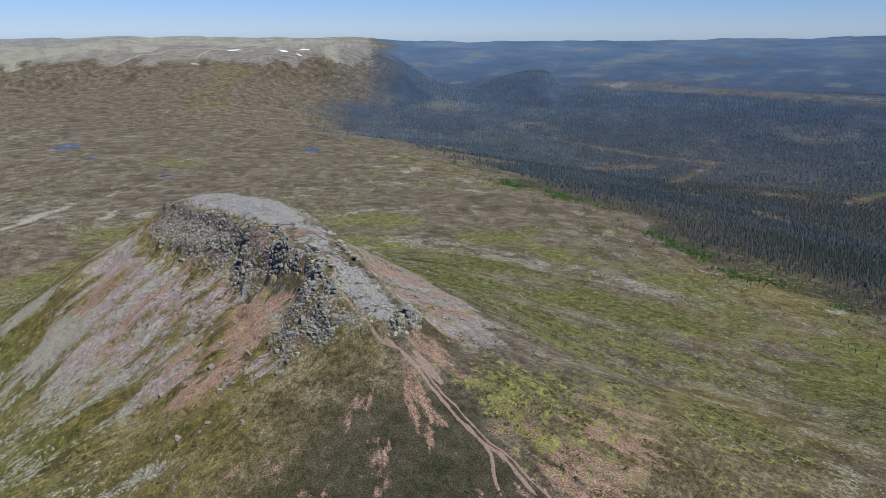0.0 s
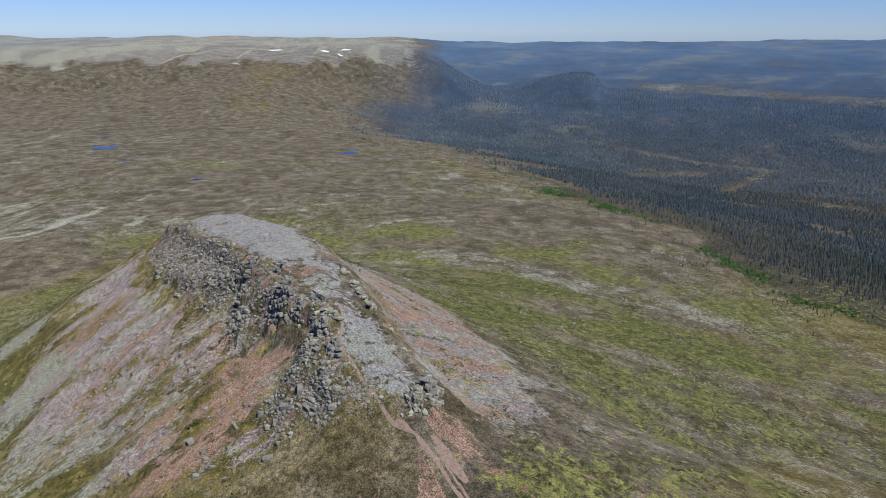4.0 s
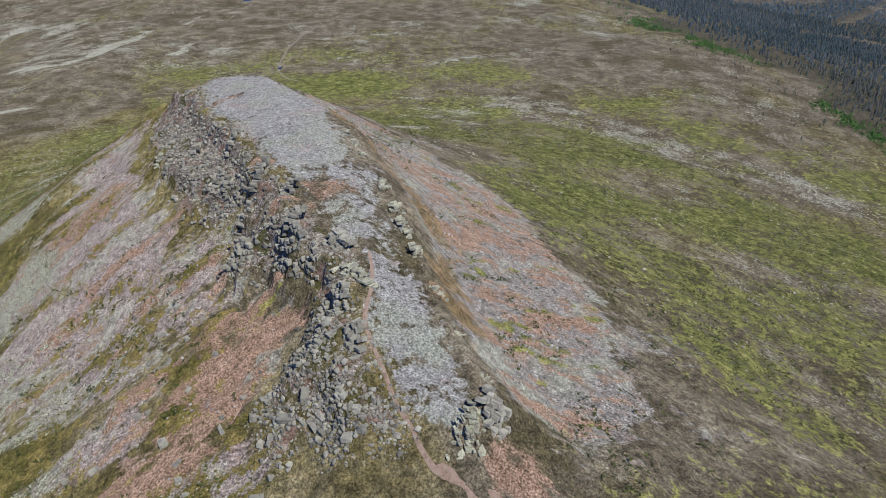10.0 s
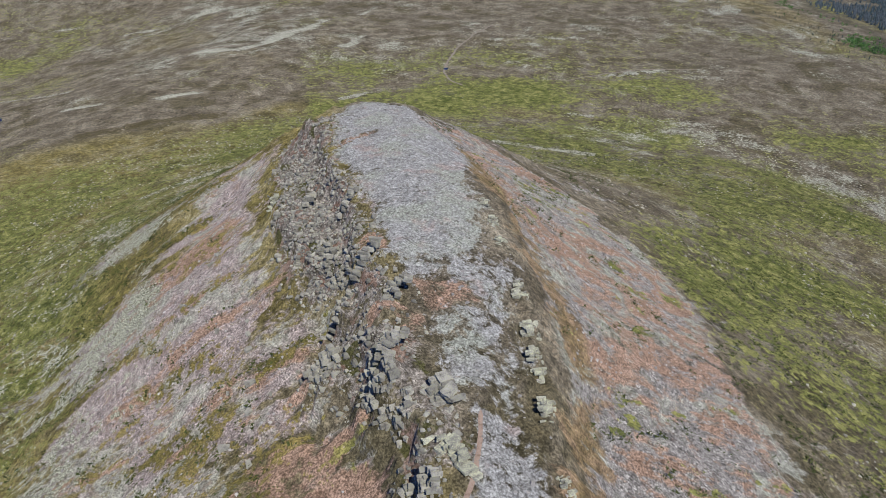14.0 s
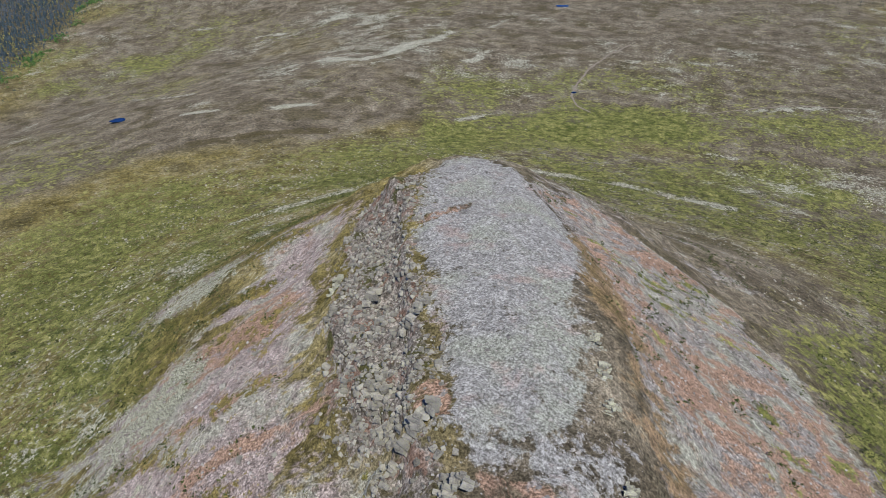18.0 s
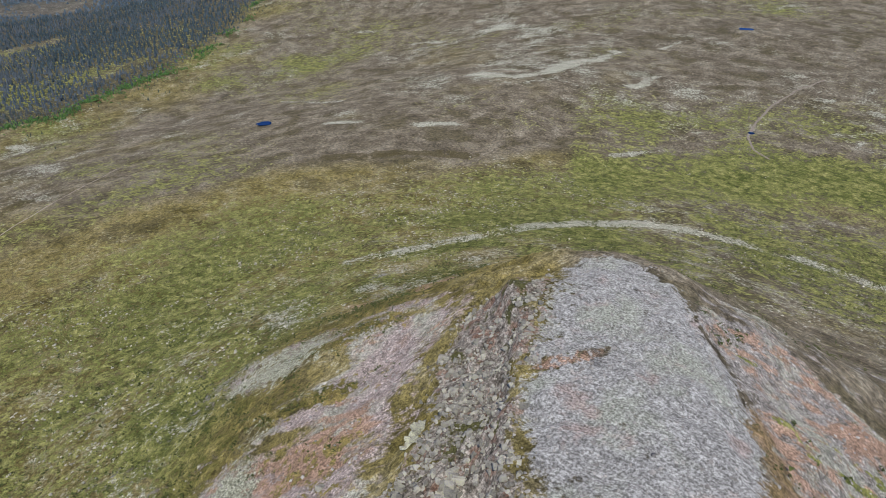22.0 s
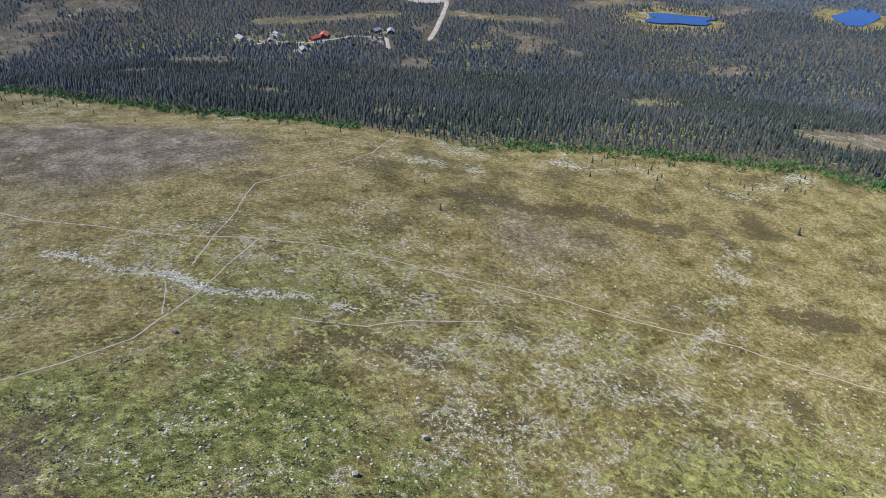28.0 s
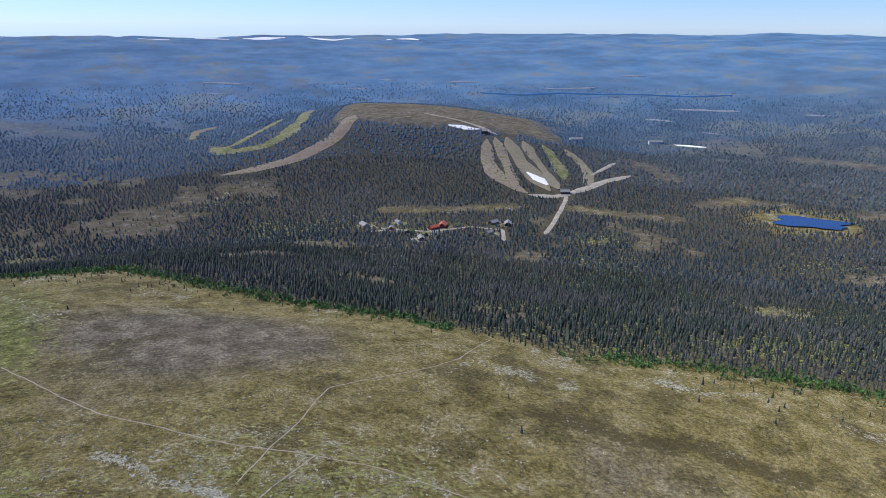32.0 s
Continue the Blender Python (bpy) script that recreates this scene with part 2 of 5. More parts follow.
    h = math_node(n, l, "SUBTRACT", h, math_node(n, l, "MULTIPLY", math_node(n, l, "MULTIPLY", cells.outputs["Distance"], rocky), 0.35))
    h = math_node(n, l, "MULTIPLY", h, math_node(n, l, "SUBTRACT", 1.0, math_node(n, l, "MULTIPLY", earth, 0.6)))
    bump(n, l, b, h, 0.7, 0.55)
    return m


def plain(name, low, high, size=1.0, rough=0.9, island=0.0, relief=0.4, depth=0.1, flecks=None):
    """A grained surface between two colours, varied from piece to piece."""
    m, n, l, b = shader(name, rough)
    pos = n.new("ShaderNodeNewGeometry")
    v = pos.outputs["Position"]
    a = noise_node(n, l, v, 1.0 / size, 5, 0.6)
    fine = noise_node(n, l, v, 6.0 / size, 3, 0.6)
    col = ramp(n, l, a, (0.3, low), (0.7, high))
    col = mix(n, l, 0.5, col, ramp(n, l, fine, (0.3, (0.6, 0.6, 0.6)), (0.7, (1.3, 1.3, 1.3))), "MULTIPLY")
    if flecks:
        col = mix(n, l, edge(n, l, math_node(n, l, "MULTIPLY", a, 0.8), fine, 2.0, 5.0), col, flecks)
    if island:
        r = ramp(n, l, pos.outputs["Random Per Island"], (0.0, (1 - island,) * 3), (1.0, (1 + island,) * 3))
        col = mix(n, l, 1.0, col, r, "MULTIPLY")
        o = n.new("ShaderNodeObjectInfo")
        col = mix(n, l, 0.6, col, ramp(n, l, o.outputs["Random"], (0.0, (1 - island,) * 3), (1.0, (1 + island,) * 3)), "MULTIPLY")
    l.new(col, b.inputs["Base Color"])
    bump(n, l, b, fine, relief, depth)
    return m


def water_material():
    m, n, l, b = shader("water", 0.06)
    b.inputs["Base Color"].default_value = (0.004, 0.022, 0.08, 1)
    b.inputs["Specular IOR Level"].default_value = 0.5
    bump(n, l, b, noise_node(n, l, n.new("ShaderNodeNewGeometry").outputs["Position"], 0.6, 3), 0.25, 0.2)
    return m


LAND = land_material()
ROCK = plain("grey_rock", (0.13, 0.122, 0.11), (0.41, 0.39, 0.355), 1.4, 0.9, 0.4, 0.6, 0.2, (0.29, 0.29, 0.22))
PALEROCK = plain("lichened_rock", (0.15, 0.145, 0.125), (0.40, 0.39, 0.33), 1.2, 0.9, 0.3, 0.6, 0.2, (0.42, 0.43, 0.30))
SCREE = plain("scree_stone", (0.15, 0.142, 0.135), (0.36, 0.34, 0.32), 2.5, 0.9, 0.35)
LICHEN = plain("lichen_stone", (0.24, 0.228, 0.19), (0.50, 0.475, 0.40), 2.0, 0.95, 0.35)
SOIL = plain("trodden_soil", (0.20, 0.135, 0.10), (0.44, 0.315, 0.25), 0.9, 0.95, 0, 0.6, 0.2, (0.3, 0.24, 0.2))
GRIT = plain("trodden_grit", (0.25, 0.205, 0.17), (0.43, 0.37, 0.32), 1.2, 0.95)
DUST = plain("faint_track", (0.15, 0.125, 0.1), (0.26, 0.225, 0.185), 3.0, 0.95)
GRAVEL = plain("gravel", (0.24, 0.215, 0.175), (0.42, 0.385, 0.33), 12.0, 0.95)
TURF = plain("mown_slope", (0.10, 0.12, 0.04), (0.19, 0.20, 0.08), 40.0, 0.95, 0, 0.4, 0.1, (0.25, 0.22, 0.14))
REDTURF = plain("worn_slope", (0.21, 0.155, 0.125), (0.36, 0.29, 0.235), 40.0, 0.95, 0, 0.4, 0.1, (0.16, 0.16, 0.07))
DUNTURF = plain("dry_slope", (0.17, 0.16, 0.10), (0.31, 0.285, 0.205), 40.0, 0.95, 0, 0.4, 0.1, (0.22, 0.17, 0.12))
BOG = plain("sedge_bog", (0.20, 0.17, 0.06), (0.34, 0.29, 0.13), 30.0, 0.95)
SNOW = plain("old_snow", (0.80, 0.80, 0.80), (0.90, 0.90, 0.90), 6.0, 0.6)
WATER = water_material()
NEEDLE = plain("spruce_needles", (0.02, 0.034, 0.03), (0.05, 0.067, 0.058), 14.0, 0.9, 0.25)
GREYWOOD = plain("lichened_spruce", (0.042, 0.05, 0.051), (0.082, 0.09, 0.09), 14.0, 0.9, 0.25)
BIRCH = plain("birch_leaves", (0.05, 0.115, 0.03), (0.09, 0.185, 0.05), 2.0, 0.9, 0.4)
STRAWTUFT = plain("straw_tufts", (0.14, 0.122, 0.055), (0.27, 0.24, 0.14), 5.0, 0.95, 0.35)
TUFT = plain("heath_tufts", (0.035, 0.048, 0.014), (0.085, 0.098, 0.03), 3.0, 0.95, 0.35)
BARK = plain("bark", (0.05, 0.042, 0.035), (0.12, 0.105, 0.09), 0.3, 0.95)
# Farther spruces: bluish haze is put into the needle colours, strongest in the south.
FARHAZENEEDLE = plain("hazed_far_spruce", (0.038, 0.06, 0.08), (0.07, 0.098, 0.122), 60.0, 0.9, 0.2)
FARHAZEGREY = plain("hazed_far_grey_spruce", (0.058, 0.08, 0.102), (0.10, 0.125, 0.145), 60.0, 0.9, 0.2)
MIDHAZENEEDLE = plain("hazed_slope_spruce", (0.022, 0.04, 0.05), (0.05, 0.073, 0.085), 30.0, 0.9, 0.22)
MIDHAZEGREY = plain("hazed_slope_grey_spruce", (0.042, 0.057, 0.07), (0.08, 0.097, 0.112), 30.0, 0.9, 0.22)
SOUTHHAZENEEDLE = plain("hazed_plain_spruce", (0.036, 0.08, 0.135), (0.065, 0.12, 0.185), 60.0, 0.9, 0.2)
SOUTHHAZEGREY = plain("hazed_plain_grey_spruce", (0.055, 0.1, 0.155), (0.09, 0.145, 0.205), 60.0, 0.9, 0.2)
# far lake: the sky's reflection is painted as a plain blue base colour
FARWATER = plain("skyblue_far_water", (0.02, 0.08, 0.2), (0.03, 0.11, 0.26), 40.0, 0.25)
# far clearings, with bluish haze put into their colour
HAZECLEARED = plain("hazed_cleared_land", (0.17, 0.2, 0.27), (0.27, 0.28, 0.33), 60.0, 0.95)

# ---- the lie of the land ----
def smooth(a, b, v):
    u = np.clip((v - a) / (b - a), 0, 1)
    return u * u * (3 - 2 * u)


def hash2(ix, iy, seed):
    n = (ix.astype(np.int64) * 374761393 + iy.astype(np.int64) * 668265263 + seed * 982451653) & 0x7FFFFFFF
    n = ((n ^ (n >> 13)) * 1274126177) & 0x7FFFFFFF
    return ((n ^ (n >> 16)) & 0xFFFF) / 65535.0


def vnoise(x, y, size, seed=0):
    """Smooth value noise from -1 to 1 with lumps of that size."""
    u, v = x / size, y / size
    iu, iv = np.floor(u), np.floor(v)
    fu, fv = u - iu, v - iv
    fu, fv = fu * fu * (3 - 2 * fu), fv * fv * (3 - 2 * fv)
    a, b = hash2(iu, iv, seed), hash2(iu + 1, iv, seed)
    c, d = hash2(iu, iv + 1, seed), hash2(iu + 1, iv + 1, seed)
    return 2 * ((a * (1 - fu) + b * fu) * (1 - fv) + (c * (1 - fu) + d * fu) * fv) - 1


def fbm(x, y, size, octaves=4, seed=0):
    total, gain, norm = 0, 1.0, 0
    for k in range(octaves):
        total = total + gain * vnoise(x + 37.1 * k, y - 11.7 * k, size, seed + k)
        norm += gain
        size, gain = size * 0.5, gain * 0.5
    return total / norm


def to_line(x, y, line):
    """Distance to a polyline, the place along it, and the side (left positive) of the nearest leg."""
    best = np.full(np.shape(x), 1e9)
    along, side = np.zeros(np.shape(x)), np.zeros(np.shape(x))
    run = 0.0
    for (ax, ay), (bx, by) in zip(line[:-1], line[1:]):
        dx, dy = bx - ax, by - ay
        length = math.hypot(dx, dy)
        u = np.clip(((x - ax) * dx + (y - ay) * dy) / length**2, 0, 1)
        d = np.hypot(x - ax - u * dx, y - ay - u * dy)
        near = d < best
        best = np.where(near, d, best)
        along = np.where(near, run + u * length, along)
        side = np.where(near, np.sign(dx * (y - ay) - dy * (x - ax)), side)
        run += length
    return best, along, side


# the edge of the forest round the open fell, with the fell on the left hand
TREELINE = [(-1900, 4800), (-1750, 2600), (-1420, 1350), (-1147, 895), (-985, 672), (-912, 506), (-935, 368), (-794, 204),
            (-636, 30), (-512, -50), (-396, -113), (-254, -235), (-128, -375), (-34, -370), (120, -400), (280, -300), (400, -50),
            (410, 300), (350, 536), (296, 707), (176, 1038), (15, 1255), (-238, 1660), (-568, 1930), (-720, 2300), (-600, 4800)]
CREST = [(-20, 226), (-45, 270), (-75, 318), (-105, 360), (-138, 398)]
HUB = (-70.0, 150.0)
EYE = 207.0


def outside(x, y):
    """Metres outside the edge of the forest; negative on the open fell."""
    d, _, side = to_line(x, y, TREELINE)
    return -d * side


def far_scale(d):
    """How far the distance is drawn in, so that the horizon stands inside the scene."""
    v = np.maximum(d - 1500, 0)
    return np.maximum(d, 1.0) / (np.minimum(np.maximum(d, 1.0), 1500) + v * (1 + 6.1 * (v / 3300) ** 2))


def ring3(v, lo, a, b, hi):
    return smooth(lo, a, v) * (1 - smooth(b, hi, v))


def crest_frame(x, y):
    d, along, side = to_line(x, y, CREST)
    return d, along, side


def knots(v, table):
    return np.interp(v, [a for a, _ in table], [b for _, b in table])


TOP = [(0, 112), (16, 115), (34, 117.8), (50, 118.6), (70, 121), (94, 122.6), (120, 122.8), (147, 121), (175, 117.5), (200, 115), (212, 111)]
LEFT_FORE = [(0, 116), (10, 115), (15, 113.5), (17.5, 109), (26, 102), (33, 97), (51, 89), (60, 85), (75, 76), (100, 69), (190, 50), (280, 39), (310, 30), (440, 20), (600, 5), (900, -20), (5000, -28)]
LEFT_AFT = [(0, 116), (14, 115), (18, 113.5), (20.5, 108), (26, 103.5), (36, 97), (60, 83), (81, 69), (116, 45), (170, 26), (240, 13), (290, -2), (353, -14), (440, -19), (700, -24), (5000, -28)]
RIGHT_FORE = [(0, 116), (8, 114), (14, 108), (26, 96), (52, 85), (66, 80), (77, 76), (140, 47), (220, 20), (290, 2), (330, -12), (430, -26), (700, -30), (5000, -28)]
RIGHT_AFT = [(0, 116), (14, 114.5), (20, 112), (26, 107), (40, 98), (77, 76), (140, 47), (220, 20), (290, 2), (330, -12), (430, -26), (700, -30), (5000, -28)]
NOSE = [(0, 116), (6, 114), (12, 107), (18, 104), (30, 97), (60, 86), (120, 70), (200, 55), (270, 46), (330, 40), (420, 33), (520, 26), (700, 12), (1200, -20), (5000, -28)]
TAIL = [(0, 116), (10, 114), (22, 107), (37, 95), (60, 75), (90, 56), (114, 45), (175, 22), (230, 6), (320, -11), (400, -15), (700, -22), (5000, -28)]
PLAIN = -128.0
# the far ridge in the north: bearing from the first place of the camera, height of its brow
BROW = [(-60, 120), (-42, 132), (-31, 137), (-26, 152), (-20, 147), (-16, 149), (-12.5, 148), (-10.5, 156), (-7, 146), (-4.6, 120), (-3.4, 92), (-2.4, 58), (-1.0, 15), (1.5, -30), (4, -80)]
# the ski hill: metres to the right of its middle, height of its brow
SKI_TOP = [(-900, -121), (-650, -116), (-410, -62), (-285, -36), (-190, -14), (-30, -15), (90, -24), (175, -36), (330, -66), (490, -97), (650, -120), (900, -121)]
SKI = (-881.0, -1627.0)


# broken edges of the crest, top on the left hand, with the height of the step along them
CLIFF_NORTH = [(-150, 371), (-149, 360), (-132, 333), (-118, 318), (-102, 304), (-91, 301), (-82, 297), (-84, 293), (-82, 286), (-77, 281), (-82, 275), (-79, 271)]
CLIFF_SOUTH = [(-70, 277), (-68, 272), (-66, 269), (-60, 262), (-55, 258), (-51, 256), (-48, 252), (-47, 246), (-49, 238), (-54, 234), (-58, 230)]
CLIFF_EAST = [(-16, 233), (-24, 249), (-31, 266), (-36, 280), (-44, 296), (-56, 316), (-66, 332)]
STEP_NORTH = [(0, 0.6), (20, 1.6), (45, 2.6), (75, 2.4), (98, 3.6), (108, 5.5), (125, 6.0), (132, 3.0)]
STEP_SOUTH = [(0, 1.0), (8, 4.4), (24, 5.2), (34, 3.8), (48, 2.2), (56, 0.5)]
STEP_EAST = [(0, 1.2), (20, 1.0), (38, 2.4), (60, 2.2), (85, 1.2), (105, 0.4)]


def steps(x, y):
    """The rise and fall of the ground along the broken edges of the crest."""
    total = np.zeros(np.shape(x))
    near = (x > -190) & (x < 20) & (y > 195) & (y < 410)
    if not near.any():
        return total
    px, py = x[near], y[near]
    jx, jy = px + fbm(px, py, 7, 3, 131) * 2.6, py + fbm(px, py, 7, 3, 137) * 2.6
    z = np.zeros(px.shape)
    for line, table in ((CLIFF_NORTH, STEP_NORTH), (CLIFF_SOUTH, STEP_SOUTH), (CLIFF_EAST, STEP_EAST)):
        d, run, side = to_line(jx, jy, line)
        if line is CLIFF_EAST:
            side = -side
        sd = d * np.where(side == 0, 1, side)
        high = knots(run, table) * (1 + 0.5 * fbm(px, py, 12, 2, 139))
        z = z + high * (smooth(-1.1, 0.5, sd) - 0.55) * np.exp(-((d / 11) ** 2))
        z = z + 0.42 * high * (np.abs(fbm(px, py, 5.5, 3, 143)) * 2.2 - 0.5) * np.exp(-((d / 5) ** 2)) * (line is not CLIFF_EAST)
        z = z + 0.5 * high * (smooth(-5.2, -4.0, sd + 1.2 * fbm(px, py, 9, 2, 141)) - 0.5) * np.exp(-(((d - 3) / 8) ** 2))
    total[near] = z
    return total


def ski_frame(x, y):
    """To the right, and away, on the ski hill as one looks at it from the fell."""
    return (x - SKI[0]) * -0.934 + (y - SKI[1]) * 0.358, (x - SKI[0]) * -0.358 + (y - SKI[1]) * -0.934


def ridge_rise(bearing, away):
    """0 at the foot of the northern ridge, 1 on its brow; long slopes in the middle, steep ends."""
    run = away + fbm(bearing * 50, away, 160, 3, 43) * 110
    long_foot = np.exp(-(((bearing + 17) / 6.5) ** 2))
    return smooth(2640, 3020, run) * (1 - 0.5 * long_foot) + 0.5 * long_foot * smooth(2000, 2950, run)


def land(x, y):
    x, y = np.asarray(x, float), np.asarray(y, float)
    d, along, side = crest_frame(x, y)
    ux, uy = -0.586, 0.81
    fore = (x - CREST[0][0]) * ux + (y - CREST[0][1]) * uy
    aft = (x - CREST[-1][0]) * ux + (y - CREST[-1][1]) * uy
    across = (x - CREST[0][0]) * uy - (y - CREST[0][1]) * ux
    rag = fbm(x, y, 26, 3, 21)
    dd = np.maximum(d + rag * 4.5 * smooth(6, 20, d) * (1 - smooth(60, 140, d)), 0)
    back = smooth(20 - 0.55 * np.maximum(d - 60, 0), 130 + 0.75 * np.maximum(d - 60, 0), fore)
    left = knots(dd, LEFT_FORE) * (1 - back) + knots(dd, LEFT_AFT) * back
    right = knots(dd, RIGHT_FORE) * (1 - back) + knots(dd, RIGHT_AFT) * back
    w_side = smooth(-0.4, 0.4, across / np.maximum(d, 3))
    flank = left * (1 - w_side) + right * w_side
    w_nose = smooth(0.0, 0.85, -fore / np.maximum(d, 1e-3))
    w_tail = smooth(0.0, 0.85, aft / np.maximum(d, 1e-3))
    z = flank * (1 - w_nose) * (1 - w_tail) + knots(dd, NOSE) * w_nose * (1 - w_tail) + knots(dd, TAIL) * w_tail
    z = z + (knots(along, TOP) - 116) * np.exp(-((d / 34) ** 2))
    # the west side of the fell lies lower
    z = z - 62 * smooth(450, 900, -x) * (1 - smooth(700, 1300, y)) * smooth(-120, 380, y)
    # the west flank bulges under the broad part of the crest and hollows towards the foot
    z = z + 5.2 * np.exp(-(((along - 128) / 34) ** 2)) * ring3(d, 14, 34, 75, 130) * (1 - w_side)
    z = z - 4.0 * np.exp(-(((x + 172) / 16) ** 2) - ((y - 362) / 30) ** 2)
    z = z - 4.5 * np.exp(-(((x + 152) / 9) ** 2) - ((y - 393) / 12) ** 2) + steps(x, y)
    z = z - 10 * np.exp(-(((x + 340) / 88) ** 2) - ((y - 335) / 115) ** 2)
    # swells, hummocks, and rough rock on the crest
    z = z + fbm(x, y, 260, 3, 5) * 5 * smooth(150, 500, d) + fbm(x, y, 45, 3, 9) * 1.3 * smooth(60, 300, d)
    z = z + fbm(x, y, 9, 3, 14) * 0.9 * (1 - smooth(40, 110, d)) + fbm(x, y, 3.1, 2, 17) * 0.45 * (1 - smooth(26, 60, d))
    crags = ring3(d, 9, 15, 34, 48) * (1 - w_side) * (1 - w_nose)
    z = z + (fbm(x, y, 7, 3, 19) * 2.0 + fbm(x, y, 2.6, 2, 23) * 0.9) * crags
    # through the forest it falls off to the plain
    out = outside(x, y)
    z = z + (PLAIN + fbm(x, y, 500, 3, 31) * 9 - z) * smooth(-120, 680, out)
    # the distance is drawn in towards the hub, so that the horizon stands inside the scene
    r = np.hypot(x - HUB[0], y - HUB[1])
    z = EYE + (z - EYE) * far_scale(r)
    bearing, away = np.degrees(np.arctan2(x, y)), np.hypot(x, y)
    # the long ridge in the north
    brow = knots(bearing, BROW) + fbm(bearing * 40, away * 0.2, 60, 3, 41) * 5
    rise = ridge_rise(bearing, away)
    north = (bearing > -75) & (bearing < 4)
    z = np.where(north, np.maximum(z, z + (brow - z) * rise * (1 - 0.6 * smooth(3300, 4000, away))), z)
    # a low hill in the forest
    low = 62 * smooth(1.5, 6.8, bearing) * (1 - smooth(7.8, 9.0, bearing)) * ring3(away, 2650, 2900, 3000, 3300)
    z = z + low
    # low swells on the horizon
    z = z + (fbm(bearing * 30, away * 0.3, 70, 3, 47) + 0.2) * 16 * smooth(3300, 4500, away)
    # the ski hill
    u, v = ski_frame(x, y)
    body = smooth(-590, -110, v + fbm(x, y, 220, 2, 51) * 50) * (1 - smooth(160, 760, v))
    z = np.where((np.abs(u) < 900) & (np.abs(v) < 900), np.maximum(z, z + (knots(u, SKI_TOP) - z) * body), z)
    return z

# ---- lines and patches on the land ----
TRAIL_RIDGE = [(-43, 264), (-41, 259), (-39, 250), (-39, 243), (-36, 237), (-31, 230), (-27, 223), (-23, 218), (-20, 216), (-14, 215), (-10, 210), (-3, 203), (3, 193), (10, 184), (17, 178), (25, 167)]
TRAIL_BRANCH = [(10, 184), (13, 179), (13, 174), (15, 166)]
TRAIL_FORK = [(-96, 93), (-116, 89), (-135, 82), (-148, 71), (-162, 59), (-182, 37), (-203, 18)]
TRAIL_SPUR = [(-148, 69), (-152, 56), (-156, 42)]
TRAIL_LONG = [(-67, -134), (-92, -93), (-119, -50), (-158, -11), (-175, 1), (-203, 18), (-226, 30), (-254, 53), (-273, 72), (-296, 85), (-316, 102), (-332, 123), (-352, 140), (-372, 157), (-392, 185), (-422, 221), (-449, 254), (-482, 300), (-521, 343), (-565, 396), (-609, 454)]
TRAIL_NORTH = [(-169, 31), (-187, 5), (-215, -39), (-227, -55), (-252, -62), (-293, -72), (-315, -84), (-357, -126)]
TRAIL_SIDE = [(-187, 86), (-201, 95), (-214, 102), (-231, 103), (-249, 108), (-263, 112)]
TRACK_PLATEAU = [(-248, 786), (-264, 794), (-280, 818), (-293, 858), (-300, 905), (-302, 955), (-296, 1010)]
TRACK_EAST = [(-165, 835), (-136, 873), (-98, 904), (-50, 932)]
PALE_RING = [(-300, 448), (-289, 460), (-279, 475), (-273, 500), (-267, 535), (-255, 563), (-233, 599), (-196, 613), (-163, 621), (-130, 622), (-99, 628)]
PALE_RIVER = [(-556, 803), (-511, 810), (-500, 843), (-503, 878), (-497, 900)]
PALE_RIVERB = [(-497, 900), (-490, 912), (-499, 961)]
PALE_BITS = ([(-489, 800), (-480, 830)], [(-434, 856), (-412, 867), (-417, 904)], [(-471, 1005), (-475, 1050)], [(-693, 663), (-644, 666), (-622, 678)], [(-477, 650), (-456, 671)],
             [(-556, 615), (-530, 628)], [(-328, 706), (-309, 742)], [(-673, 963), (-626, 986)], [(-784, 910), (-741, 930)], [(-903, 916), (-867, 935)], [(-277, 945), (-264, 956)],
             [(-234, 878), (-204, 852)], [(-234, 943), (-208, 928)], [(-137, 864), (-87, 905), (-51, 925)], [(-579, 1020), (-555, 1035)], [(-140, 739), (-122, 746)], [(-78, 663), (-62, 655)], [(-881, 413), (-852, 444)])
PALE_EAST = [(-30, 735), (15, 712), (54, 690), (93, 655), (135, 648), (178, 625), (220, 598)]
PALE_EASTB = [(-105, 690), (-60, 742), (-30, 748)]
PALE_SOUTH = [(-115, -11), (-130, 4), (-144, 26), (-159, 36), (-170, 58), (-182, 65), (-197, 72), (-214, 88)]
PALE_FOOT = [(-150, 146), (-168, 151), (-174, 161), (-188, 170)]
PALE_FOOTB = [(-205, 155), (-215, 159), (-220, 165)]
GREEN_RUNNEL = [(-641, 174), (-537, 203), (-429, 227)]
GRAVEL_STREAKS = ([(-450, 96), (-389, 140), (-335, 168)], [(-323, -69), (-365, -41)], [(-186, 45), (-219, 67), (-221, 83)])
WET_HOLLOWS = ([(-329, -12), (-353, 10), (-379, 30)], [(-497, 70), (-481, 92)], [(-363, 198), (-350, 210)], [(-194, 101), (-217, 119), (-225, 129)], [(-399, 28), (-412, 53), (-433, 68)], [(-420, 150), (-440, 170)], [(-560, 330), (-590, 380)], [(-470, 560), (-440, 600), (-400, 630)])
TONGUE_A = [(-29, 343), (-14, 331), (-2, 322), (12, 317)]
TONGUE_B = [(-10, 274), (2, 272), (14, 268)]
TONGUE_C = [(-4, 256), (6, 250), (13, 251)]
PISTE_RED = [(-945, -1335), (-901, -1250), (-872, -1143), (-886, -1092), (-900, -1040)]
PISTE_TWO = [(-970, -1343), (-942, -1243), (-913, -1157), (-904, -1096)]
PISTE_WIDE = [(-1002, -1340), (-977, -1208), (-962, -1114), (-954, -1038)]
